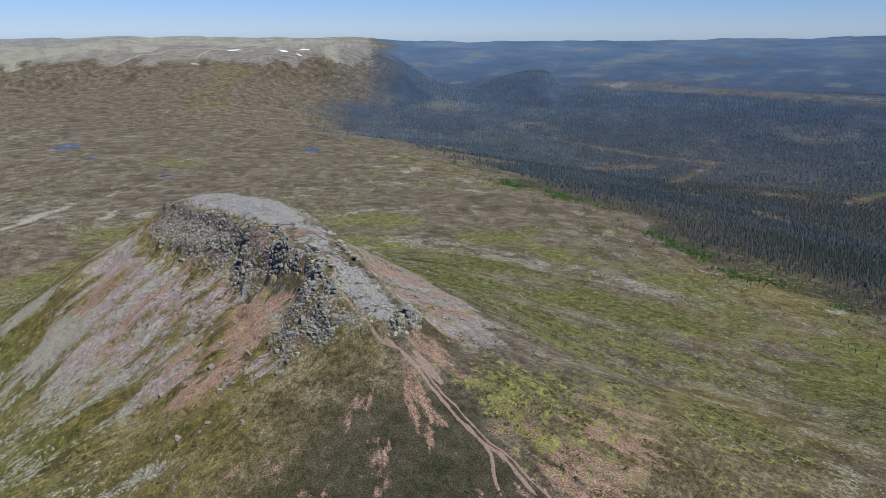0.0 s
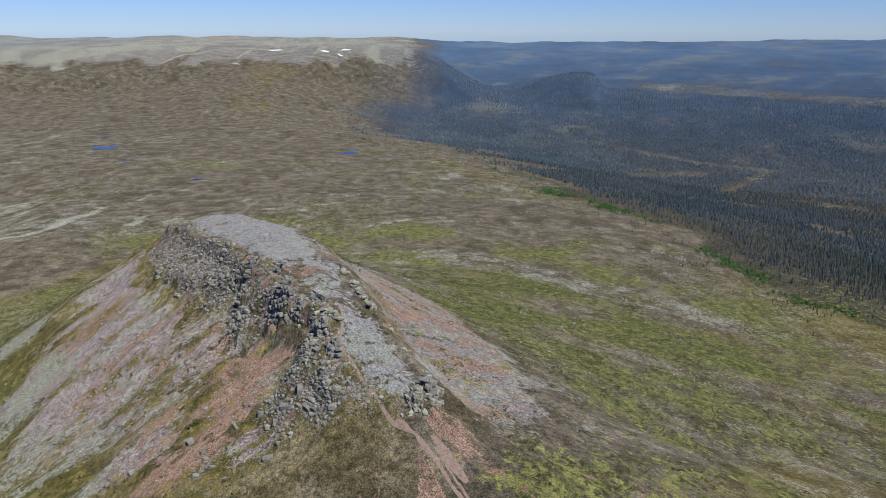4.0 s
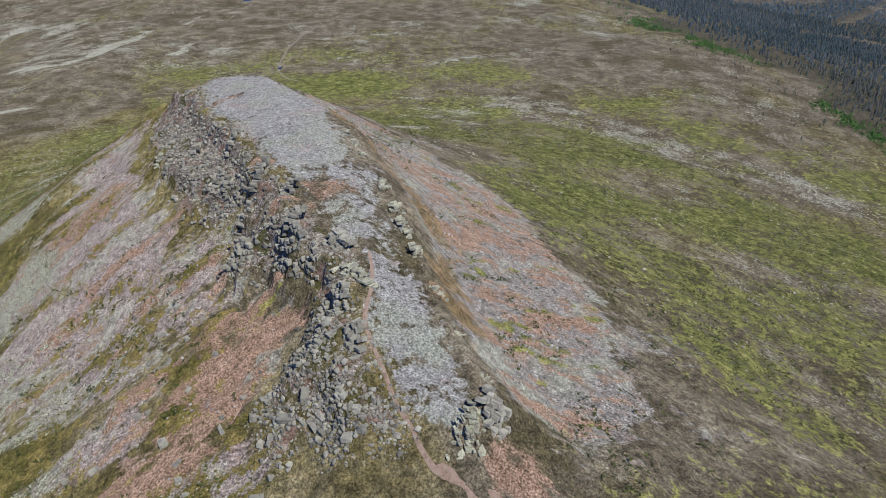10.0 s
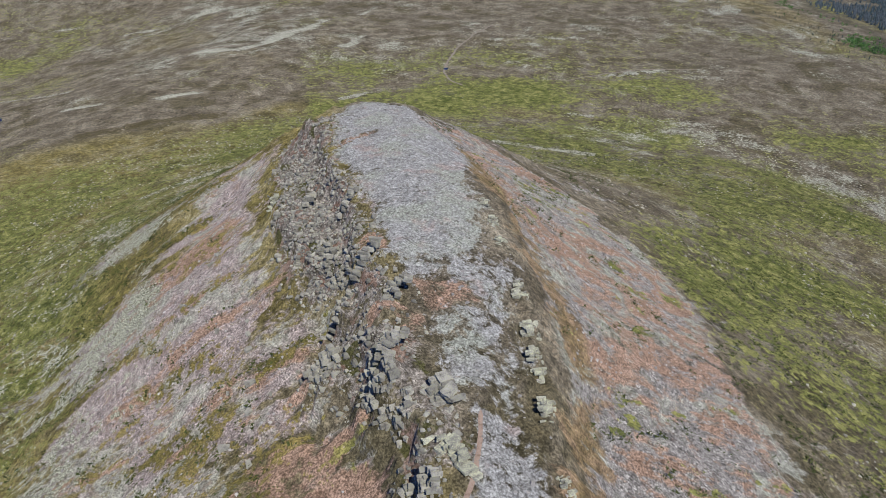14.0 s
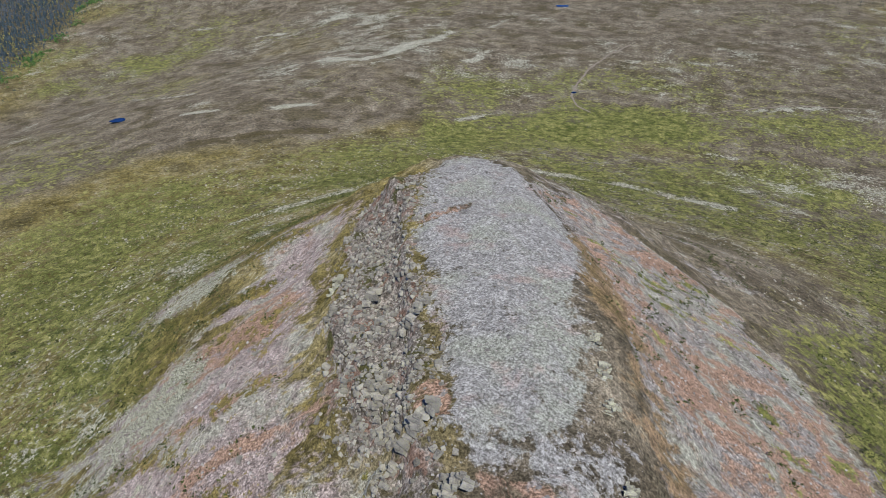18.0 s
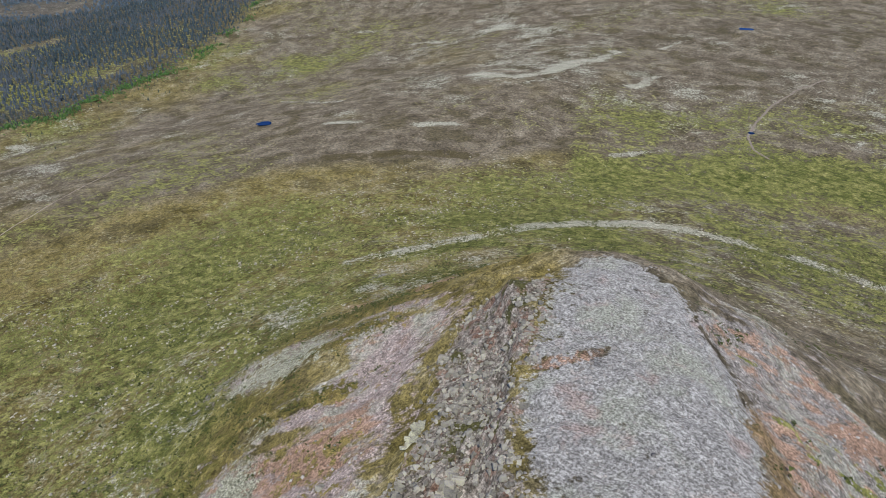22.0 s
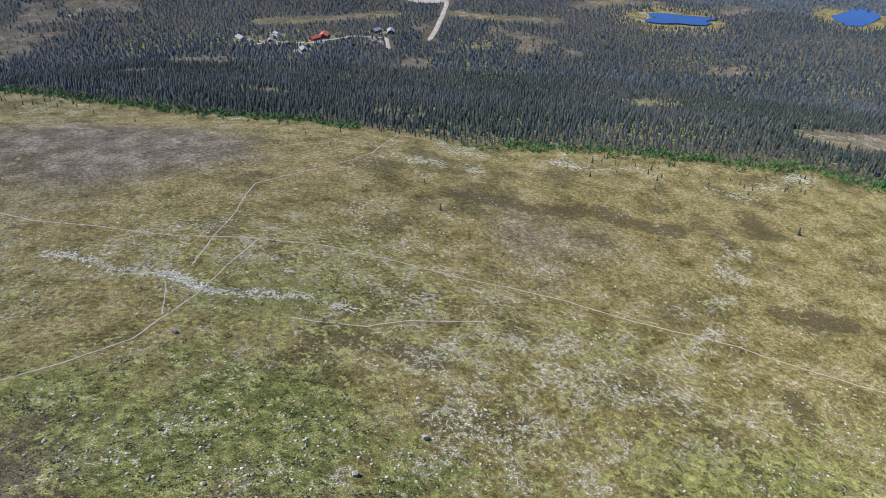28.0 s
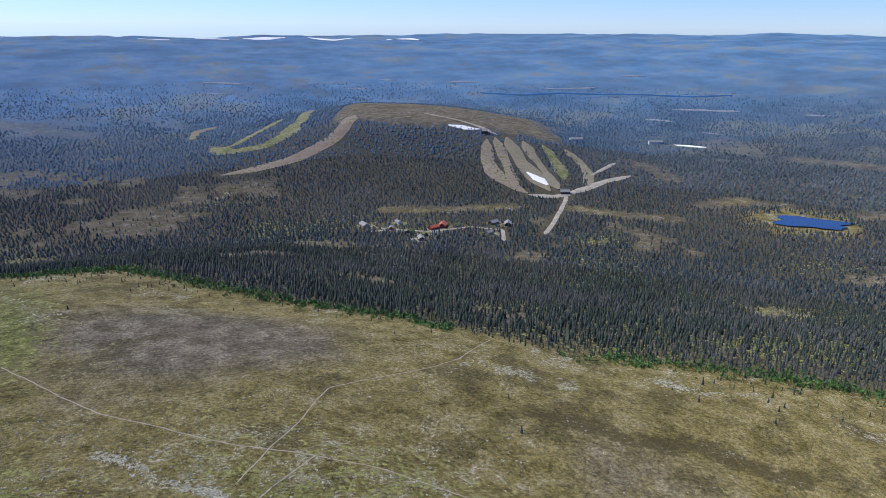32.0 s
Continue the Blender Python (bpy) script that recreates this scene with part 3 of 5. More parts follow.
PISTE_FOUR = [(-1033, -1315), (-1014, -1208), (-1001, -1119), (-978, -1044)]
PISTE_FIVE = [(-1079, -1295), (-1060, -1194), (-1028, -1102)]
PISTE_SIX = [(-1129, -1269), (-1126, -1187), (-1105, -1118), (-1049, -1042)]
PISTE_FLOOR = [(-897, -1035), (-944, -999), (-1005, -1020), (-1090, -1059), (-1192, -1085)]
PISTE_LINK = [(-1102, -1112), (-1216, -1176)]
PISTE_GREEN = [(-694, -2143), (-567, -1739), (-511, -1577), (-437, -1525), (-346, -1559), (-324, -1653)]
PISTE_GREENB = [(-561, -1954), (-449, -1727), (-381, -1612), (-347, -1608)]
PISTE_BIG = [(-679, -1579), (-624, -1479), (-584, -1436), (-511, -1423), (-441, -1409), (-388, -1397), (-312, -1393)]
PISTE_LEFT = [(-384, -2073), (-311, -2006), (-290, -1909)]
HILL_ROAD = [(-880, -1600), (-923, -1504), (-964, -1416), (-984, -1357)]
ROAD = [(-781, -765), (-861, -861), (-940, -958), (-969, -999)]
VILLAGE_ROAD = [(-484, -870), (-546, -876), (-597, -843), (-678, -856), (-726, -818), (-693, -750)]
SNOW_TOP = [(-880, -1429), (-915, -1413), (-951, -1395)]
SNOW_LOW = [(-958, -1154), (-965, -1119), (-967, -1073)]
SNOW_FAR = [(-1553, -1374), (-1611, -1306)]
LAKE = [(-1211, -710), (-1262, -718), (-1318, -710), (-1335, -660), (-1331, -615), (-1265, -589), (-1219, -607), (-1198, -650)]
LAKEB = [(-1530, -507), (-1647, -458)]
POND_A = [(-777, 1464), (-724, 1463)]
POND_B = [(-450, 1141), (-435, 1153)]
POND_C = [(-270, 1432), (-241, 1431)]
POND_D = [(-648, 1319), (-635, 1331)]
POND_E = [(-838, 1609), (-811, 1609)]
POND_F = [(-617, 583), (-608, 595)]
POND_G = [(-284, 829), (-280, 826)]
MTN_ROAD = [(-881, 2692), (-877, 2745), (-854, 2797)]
MTN_ROADB = [(-1127, 2593), (-1078, 2699), (-942, 2782), (-807, 2818)]
SNOW_A = [(-802, 2813), (-745, 2804)]
SNOW_B = [(-603, 2795), (-573, 2801)]
SNOW_C = [(-539, 2844), (-504, 2863)]
SNOW_D = [(-545, 2818), (-523, 2810)]
SNOW_E = [(-873, 2612), (-848, 2620)]
BOG_A = [(-574, -1023), (-656, -993), (-815, -966)]
BOG_B = [(-929, -899), (-985, -829), (-1057, -771)]
BOG_C = [(-1192, -832), (-1285, -837)]
BOG_D = [(-1717, -1075), (-1823, -922)]
BOG_E = [(-636, -275), (-651, -213)]
BOG_F = [(-775, -37), (-939, 38), (-1110, 144), (-1237, 296)]
BOG_G = [(-1336, 502), (-1338, 644)]
BOG_H = [(224, -2259), (93, -2109), (-12, -2044)]
BOG_I = [(37, 1344), (119, 1326), (149, 1225)]
BOG_J = [(335, 2225), (443, 2081), (552, 1947), (698, 1848)]
BOG_K = [(674, 1488), (722, 1465)]
BOG_L = [(798, 1411), (916, 1484)]
BOG_M = [(519, 1613), (685, 1833)]
BOG_N = [(-317, 2245), (-218, 2279)]
BOGS = ((BOG_A, 26), (BOG_B, 30), (BOG_C, 34), (BOG_D, 45), (BOG_E, 7), (BOG_F, 44), (BOG_G, 24), (BOG_H, 50), (BOG_I, 18), (BOG_J, 20), (BOG_K, 16), (BOG_L, 18), (BOG_M, 16), (BOG_N, 14))
VILLAGE = [(-612, -861), (-634, -872), (-502, -914), (-563, -847), (-561, -790), (-729, -861), (-750, -845), (-566, -917), (-656, -862), (-580, -822), (-690, -800), (-540, -880)]
FAR_WATER = [(-1366, -2262), (-1470, -2170), (-1648, -2134), (-1760, -2040), (-1902, -1962), (-2010, -1840), (-2138, -1779)]
FAR_FIELDS = (([(-402, -2764), (-553, -2699)], 26), ([(-907, -2509), (-992, -2491)], 18), ([(-1083, -2629), (-1142, -2590)], 26), ([(-32, -3486), (-102, -3464)], 26), ([(-401, -2562), (-468, -2543)], 18), ([(-1325, -2494), (-1437, -2437)], 26), ([(-1612, -2221), (-1804, -2143)], 18), ([(-1835, -1730), (-1993, -1586)], 18), ([(-1678, -1675), (-1735, -1606)], 18), ([(-1724, -1461), (-1755, -1399)], 18), ([(-2025, -2291), (-2097, -2237)], 26), ([(-2112, -1443), (-2164, -1383)], 18))
FAR_SNOW = ([(-213, -4197), (-375, -4186)], [(-510, -4183), (-693, -4177)], [(-774, -4196), (-1012, -4169)], [(-1151, -4195), (-1365, -3974)], [(-1599, -4058), (-1706, -3797)])

# what lies where on the ridge: outlines of the slab top, the rubble, the scree, bare soil
TOP_NORTH = [(-78, 294), (-88, 310), (-91, 316), (-99, 323), (-103, 331), (-118, 347), (-133, 373), (-146, 397), (-140, 408), (-129, 409), (-117, 399), (-102, 391), (-84, 368), (-77, 354), (-73, 339), (-67, 329), (-60, 317), (-56, 304)]
TOP_MID = [(-77, 299), (-57, 314), (-50, 311), (-46, 293), (-40, 281), (-36, 268), (-46, 264), (-56, 275), (-66, 285)]
TOP_SOUTH = [(-44, 266), (-34, 266), (-26, 254), (-19, 239), (-15, 230), (-15, 220), (-24, 220), (-30, 229), (-36, 239), (-40, 252)]
RUBBLE_NORTH = [(-147, 392), (-133, 373), (-118, 347), (-103, 331), (-99, 323), (-91, 316), (-88, 310), (-81, 297), (-102, 298), (-106, 305), (-116, 313), (-130, 329), (-132, 339), (-148, 358), (-157, 376), (-151, 386)]
RUBBLE_SOUTH = [(-77, 299), (-66, 285), (-56, 275), (-46, 264), (-38, 251), (-50, 248), (-53, 256), (-68, 266), (-84, 274), (-87, 288), (-84, 297)]
BLOCK_FIELD = [(-49, 252), (-39, 241), (-31, 229), (-25, 219), (-29, 216), (-37, 217), (-45, 222), (-50, 216), (-58, 229), (-54, 237), (-50, 240)]
FLANK_WEST = [(-152, 374), (-160, 386), (-184, 386), (-190, 372), (-182, 350), (-186, 334), (-192, 314), (-182, 292), (-160, 264), (-124, 230), (-105, 218), (-90, 213), (-78, 222), (-84, 245), (-88, 270), (-103, 298), (-132, 333), (-148, 358)]
UNDER_CLIFF = [(-120, 314), (-102, 302), (-86, 297), (-84, 272), (-66, 266), (-52, 250), (-57, 232), (-48, 214), (-60, 206), (-82, 214), (-86, 240), (-100, 268), (-112, 292)]
SOIL_BITS = ([(-114, 257), (-110, 264), (-101, 260), (-110, 255)], [(-102, 234), (-99, 244), (-91, 251), (-93, 239), (-98, 232)], [(-93, 214), (-88, 220), (-80, 222), (-75, 224), (-71, 221), (-75, 213), (-78, 209)],
             [(-117, 272), (-107, 278), (-101, 281), (-106, 269)], [(-85, 269), (-82, 273), (-85, 285), (-89, 280)], [(-240, 398), (-230, 406), (-218, 396), (-226, 388)], [(-212, 404), (-200, 418), (-188, 404), (-200, 396)],
             [(-90, 254), (-76, 264), (-68, 254), (-78, 246)], [(-74, 240), (-64, 246), (-60, 232), (-70, 226)])
TOP_SOIL = ([(-79, 285), (-72, 283), (-60, 283), (-59, 277), (-72, 278)], [(-70, 292), (-58, 296), (-51, 290), (-60, 283)], [(-126, 355), (-122, 362), (-116, 371), (-114, 364), (-119, 357)], [(-87, 302), (-82, 307), (-76, 297), (-81, 292)])
SCREE_EAST = [(-118, 402), (-106, 424), (-92, 425), (-79, 424), (-64, 428), (-53, 424), (-51, 411), (-41, 409), (-34, 406), (-27, 394), (-14, 380), (-4, 355), (6, 322), (17, 303), (15, 275), (27, 260), (12, 238), (-8, 232), (-17, 246), (-27, 270), (-36, 292), (-52, 318), (-68, 346), (-82, 366), (-100, 388)]
DUN_EAST = [(-64, 330), (-46, 308), (-34, 285), (-24, 252), (-10, 250), (-20, 276), (-25, 290), (-31, 308), (-39, 318), (-52, 340), (-74, 366), (-90, 384), (-96, 382)]
TONGUE_EAST = [(-33, 321), (-25, 331), (-10, 334), (0, 334), (7, 321), (14, 315), (5, 311), (-8, 317), (-19, 318)]
SOIL_EAST = ([(-25, 341), (-16, 348), (0, 347), (-12, 339)], [(10, 258), (17, 264), (27, 260), (16, 254)], [(-12, 222), (0, 226), (6, 216), (-3, 208), (-11, 210)], [(-52, 404), (-46, 410), (-36, 400), (-44, 394)])


def area(x, y, outline, soft):
    """1 inside an outline, 0 outside it, with a soft edge."""
    o = np.array(outline, float)
    lo, hi = o.min(0) - soft, o.max(0) + soft
    got = np.zeros(np.shape(x))
    near = (x > lo[0]) & (x < hi[0]) & (y > lo[1]) & (y < hi[1])
    if not near.any():
        return got
    px, py = x[near], y[near]
    ring_line = [tuple(q) for q in o] + [tuple(o[0])]
    d, _, _ = to_line(px, py, ring_line)
    odd = np.zeros(px.shape, bool)
    for (ax, ay), (bx, by) in zip(ring_line[:-1], ring_line[1:]):
        if ay != by:
            odd ^= ((ay > py) != (by > py)) & (px < (bx - ax) * (py - ay) / (by - ay) + ax)
    got[near] = smooth(-soft, soft, np.where(odd, d, -d))
    return got


# ---- the ground, one sheet to the horizon ----
def graded(lo, hi, fine_lo, fine_hi, step, grow):
    """Coordinates with an even fine stretch that grow coarser to both ends."""
    mid = list(np.arange(fine_lo, fine_hi + step / 2, step))
    up, s = [mid[-1]], step
    while up[-1] < hi:
        s = min(s * grow, 48)
        up.append(up[-1] + s)
    down, s = [mid[0]], step
    while down[-1] > lo:
        s = min(s * grow, 48)
        down.append(down[-1] - s)
    return np.array(down[:0:-1] + mid + up[1:])


def mesh_of(name, co, faces, material, smooth_shade=False):
    """A mesh from arrays: places, and faces that all have the same number of corners."""
    co, faces = np.asarray(co, np.float32), np.asarray(faces, np.int32)
    me = bpy.data.meshes.new(name)
    me.vertices.add(len(co))
    me.vertices.foreach_set("co", co.ravel())
    me.loops.add(faces.size)
    me.loops.foreach_set("vertex_index", faces.ravel())
    me.polygons.add(len(faces))
    me.polygons.foreach_set("loop_start", np.arange(len(faces), dtype=np.int32) * faces.shape[1])
    me.update(calc_edges=True)
    if smooth_shade:
        me.shade_smooth()
    me.materials.append(material)
    return me


def quads_of(nx, ny):
    a = (np.arange(ny - 1)[:, None] * nx + np.arange(nx - 1)[None]).ravel()
    return np.stack([a, a + 1, a + nx + 1, a + nx], 1)


XS = graded(-4650, 4550, -175, 22, 0.9, 1.021)
YS = graded(-4350, 4650, 188, 430, 0.9, 1.021)
GX, GY = np.meshgrid(XS, YS)
GZ = land(GX, GY)


def ground_z(x, y):
    """The height of the ground sheet itself."""
    x, y = np.asarray(x, float), np.asarray(y, float)
    i = np.clip(np.searchsorted(XS, x) - 1, 0, len(XS) - 2)
    j = np.clip(np.searchsorted(YS, y) - 1, 0, len(YS) - 2)
    u, v = (x - XS[i]) / (XS[i + 1] - XS[i]), (y - YS[j]) / (YS[j + 1] - YS[j])
    return (GZ[j, i] * (1 - u) + GZ[j, i + 1] * u) * (1 - v) + (GZ[j + 1, i] * (1 - u) + GZ[j + 1, i + 1] * u) * v


def near_line(x, y, line, width):
    """1 on the line, 0 from that half width on."""
    lo = np.min(line, axis=0) - 2 * width
    hi = np.max(line, axis=0) + 2 * width
    got = np.zeros(np.shape(x))
    inside = (x > lo[0]) & (x < hi[0]) & (y > lo[1]) & (y < hi[1])
    if inside.any():
        d, _, _ = to_line(x[inside], y[inside], line)
        got[inside] = 1 - smooth(width * 0.55, width * 1.25, d)
    return got


ring = ring3


def edge_out(x, y):
    """Metres outside the ragged edge of the trees, looser on the east side."""
    loose = np.maximum(smooth(-150, 150, x), smooth(800, 1300, y) * (x > -1000))
    tip = smooth(1250, 1800, y) * (x > -1100)
    return outside(x, y) + fbm(x, y, 140, 4, 321) * (16 + 60 * loose) + fbm(x, y, 380, 3, 325) * 200 * tip - 150 * tip - 34 * loose + fbm(x, y, 22, 2, 323) * 7


def open_bog(x, y):
    """The wide pale bog in the eastern forest."""
    bearing, away = np.degrees(np.arctan2(x, y)), np.hypot(x, y)
    near_edge = 3010 - 12 * np.clip(bearing - 11, -2, 26)
    strip = ring(away + 50 * fbm(x, y, 200, 3, 99), near_edge, near_edge + 30, near_edge + 130, near_edge + 200) * smooth(9.5, 12, bearing + 1.5 * fbm(x, y, 150, 3, 98))
    return np.where(bearing < 60, strip * np.clip(0.8 + 0.6 * fbm(x, y * 2.0, 200, 3, 97), 0, 1), 0)


def cover(x, y):
    """What grows or lies where: rock, red soil, moss, pale stone; straw, wood floor, haze over far woods, flecks; and
    the run of the slope.
    """
    d, along, side = crest_frame(x, y)
    ux, uy = -0.586, 0.81
    fore = (x - CREST[0][0]) * ux + (y - CREST[0][1]) * uy
    across = (x - CREST[0][0]) * uy - (y - CREST[0][1]) * ux
    mx = x - np.interp(along, [0, 209], [CREST[0][0], CREST[-1][0]])
    my = y - np.interp(along, [0, 209], [CREST[0][1], CREST[-1][1]])
    phi = np.arctan2(mx * uy - my * ux, mx * ux + my * uy)
    s = along + 70 * phi
    flow = np.stack([s * 0.5, d * 0.24, np.zeros_like(d)], -1)
    k1, k2 = fbm(s * 7, d * 1.9, 80, 5, 61), fbm(s * 7, d * 2.1, 60, 5, 67)
    patch, broad = fbm(x, y, 60, 4, 71), fbm(x, y, 300, 3, 73)
    fleck = fbm(x, y, 16, 3, 77)
    east = smooth(-8, 8, across)
    west = 1 - east
    nose = smooth(0, 40, -fore) * (1 - smooth(120, 220, d))
    tail = smooth(180, 260, fore)
    jx, jy = x + 3.0 * fleck + 4.0 * patch, y + 3.0 * fbm(x, y, 15, 3, 78) - 4.0 * patch
    slope_w, under = area(jx + 30 * k1, jy, FLANK_WEST, 20), area(jx, jy, UNDER_CLIFF, 6)
    scree_e, dun_e = area(jx, jy, SCREE_EAST, 5), area(jx, jy, DUN_EAST, 6)
    crown = np.maximum(np.maximum(area(jx, jy, TOP_NORTH, 6) * (0.86 + 0.3 * patch), area(jx, jy, TOP_SOUTH, 4) * 0.66), 0.6 * area(jx, jy, TOP_MID, 6))
    rubble = np.maximum(np.maximum(area(jx, jy, RUBBLE_NORTH, 5), 0.8 * area(jx, jy, RUBBLE_SOUTH, 5)), 0.6 * area(jx, jy, BLOCK_FIELD, 4)) * (0.9 + 0.4 * fleck)
    rubble = rubble * (1 - 0.6 * crown)
    # grey stone
    rock = slope_w * (0.74 + 0.55 * k1 + 0.15 * fleck)
    rock = np.maximum(rock, under * (0.44 + 0.7 * k1))
    rock = np.maximum(rock, scree_e * (0.82 + 0.4 * k1))
    rock = np.maximum(rock, area(jx, jy, TONGUE_EAST, 5) * 0.95)
    rock = np.maximum(rock, west * (1 - nose) * ring(d, 40, 80, 120, 180) * (0.34 + 0.6 * k1))
    rock = np.maximum(rock, east * (1 - nose) * ring(d, 14, 22, 90, 150) * (0.28 + 0.6 * k1))
    rock = np.maximum(rock, near_line(x, y, PALE_EAST, 26) * (0.36 + 0.5 * fleck + 0.4 * patch))
    for line, w in ((TONGUE_A, 9), (TONGUE_B, 6), (TONGUE_C, 5)):
        rock = np.maximum(rock, near_line(x, y, line, w) * (0.6 + 0.4 * fleck))
    # red soil
    red = slope_w * (0.24 + 0.8 * k2 + 0.25 * (1 - smooth(20, 70, fore)))
    red = np.maximum(red, under * (0.44 + 0.9 * k2 + 0.2 * fleck))
    red = np.maximum(red, scree_e * (0.5 + 0.4 * k2 + 0.15 * fleck))
    red = np.maximum(red, nose * ring(d, 4, 8, 70, 120) * (0.34 + 0.9 * k2 + 0.22 * (1 - smooth(18, 40, d))))
    rock = np.maximum(rock, ring(d, 3, 6, 24, 40) * nose * (0.5 + 0.7 * k1 + 0.3 * fleck))
    bald = np.zeros_like(d)
    for outline in SOIL_BITS + SOIL_EAST:
        red = np.maximum(red, area(jx, jy, outline, 4.0) * (0.74 + 0.4 * k2 + 0.2 * fleck))
    for outline in TOP_SOIL:
        bald = np.maximum(bald, area(x + fleck * 2, y + 2 * patch, outline, 2.0))
    red, crown, rubble = np.maximum(red, 0.6 * bald), crown * (1 - 0.6 * bald), rubble * (1 - 0.6 * bald)
    # moss and grass
    green = ring(d, 110, 170, 280, 370) * (0.54 + 0.5 * patch) * (0.55 + 0.45 * np.maximum(west * smooth(60, 200, fore), tail))
    green = np.maximum(green, east * (1 - nose) * ring(d, 55, 100, 420, 620) * (0.52 + 0.7 * patch + 0.2 * broad))
    green = np.maximum(green, scree_e * (0.2 + 0.7 * fbm(s * 6, d * 2.2, 34, 4, 69)))
    green = green * (1 - 0.75 * scree_e * (1 - smooth(0.2, 0.4, green - 0.2)))
    green = np.where(nose > 0.3, green * (1 - 0.8 * nose), green)
    green = np.maximum(green, nose * ring(d, 12, 22, 110, 210) * (0.24 + 0.4 * patch + 0.24 * smooth(0, 20, across)))
    green = np.maximum(green, west * (1 - smooth(-20, 130, fore)) * ring(d, 40, 80, 210, 320) * (0.56 + 0.6 * patch))
    green = np.maximum(green, west * (1 - nose) * ring(d, 34, 60, 170, 220) * (0.28 + 0.6 * fbm(s * 5, d * 1.9, 60, 4, 63) + 0.3 * (1 - slope_w)))
    green = np.maximum(green, under * (0.42 + 0.8 * fbm(s * 6, d * 2.4, 40, 4, 65)))
    lush = np.exp(-(((x + 50) / 42) ** 2) - ((y + 190) / 130) ** 2) + 0.95 * np.exp(-(((x + 108) / 58) ** 2) - ((y - 122) / 52) ** 2)
    green = np.maximum(green, np.clip(lush * (0.95 + 0.5 * patch), 0, 1))
    green = np.maximum(green, (0.1 + 0.1 * smooth(100, 400, -x) * (1 - smooth(900, 1200, y)) + 0.6 * fbm(x, y, 120, 3, 79)) * ring(d, 300, 400, 1200, 1700))
    green = np.maximum(green, near_line(x + 6 * fleck, y, GREEN_RUNNEL, 11) * (0.75 + 0.3 * fleck))
    wet = np.zeros_like(d)
    for line in WET_HOLLOWS:
        wet = np.maximum(wet, near_line(x + 5 * fleck, y - 5 * patch, line, 9) * (0.8 + 0.4 * fleck))
    # pale stone and lichen
    pale = np.zeros_like(d)
    pale = np.maximum(pale, near_line(x, y, PALE_RING, 8) * (0.62 + 0.5 * fleck))
    for line in PALE_BITS:
        pale = np.maximum(pale, near_line(x, y, line, 5.5) * (0.6 + 0.5 * fleck))
    for line, w, full in ((PALE_RIVER, 7, 0.72), (PALE_RIVERB, 4.5, 0.7), (PALE_EAST, 24, 0.4), (PALE_EASTB, 24, 0.3), (PALE_SOUTH, 3.2, 0.48)):
        pale = np.maximum(pale, near_line(x, y, line, w * 1.4) * (full + 0.4 * fleck + 0.1 * patch))
    pale = np.maximum(pale, ring(d, 330, 480, 1700, 2300) * (0.08 + 0.05 * smooth(0, 250, fore) + 0.5 * fbm(x, y, 36, 3, 83) + 0.14 * broad))
    vein = smooth(0.9, 0.98, 1 - np.abs(fbm(x, y, 110, 3, 85))) * (0.3 + 0.5 * fbm(x, y, 50, 3, 87) + 0.3 * broad)
    pale = np.maximum(pale, ring(d, 380, 520, 1900, 2500) * vein)
    pale = np.maximum(pale, west * (1 - slope_w) * ring(d, 60, 90, 130, 300) * (0.3 + 0.3 * k1 + 0.3 * fleck + 0.1 * patch - 0.22 * smooth(110, 200, d)))
    pale = np.maximum(pale, west * (1 - nose) * ring(d, 55, 85, 115, 165) * (0.28 + 0.7 * k1 + 0.4 * fleck - 0.2 * smooth(95, 140, d)))
    # straw heath against brown heath, flecks
    olive = 0.14 - 0.16 * smooth(250, 400, fore) + 0.35 * broad + 0.5 * (1 - smooth(150, 330, fore)) * west - 0.1 * east * (1 - smooth(250, 700, d)) + 0.3 * smooth(300, 600, -x) * (1 - smooth(600, 1000, y)) + 0.35 * ring(d, 100, 180, 330, 420) + 0.35 * west * ring(fore, 100, 180, 420, 560) * (1 - smooth(450, 750, d))
    olive = olive - 0.25 * ring(d, 330, 370, 400, 470) * smooth(120, 260, fore)
    olive = olive - 0.7 * np.exp(-(((x + 160) / 75) ** 2) - ((y + 140) / 75) ** 2) - 0.5 * np.exp(-(((x + 330) / 70) ** 2) - ((y - 60) / 50) ** 2)
    olive = olive + 0.5 * nose * smooth(0, 20, across)
    olive = olive * (1 - smooth(1700, 2200, np.hypot(x, y)) * (y > 0))
    out = outside(x, y)
    olive = olive + 0.4 * smooth(-150, -30, out) * (1 - smooth(20, 60, out))
    speck = 0.2 - 0.06 * west * smooth(300, 400, d) + 0.2 * broad + 0.2 * ring(d, 100, 150, 250, 360) + 0.12 * patch + 0.1 * smooth(0, 60, across) * (1 - smooth(500, 800, d))
    for line in GRAVEL_STREAKS:
        speck = np.maximum(speck, near_line(x + 5 * fleck, y + 5 * patch, line, 13) * (0.46 + 0.2 * fleck))
    out = outside(x, y)
    rag = edge_out(x, y)
    wood = smooth(-6, 14 + 200 * smooth(1250, 1800, y) * (x > -1100), rag) * (0.8 + 0.2 * patch)
    heather = nose * ring(d, 22, 34, 100, 160) * np.clip(0.9 + 0.5 * patch - 1.1 * smooth(-4, 14, across), 0, 0.95)
    wood = np.maximum(wood, heather)
    green = green * (1 - 0.9 * np.clip(heather * 1.2, 0, 1))
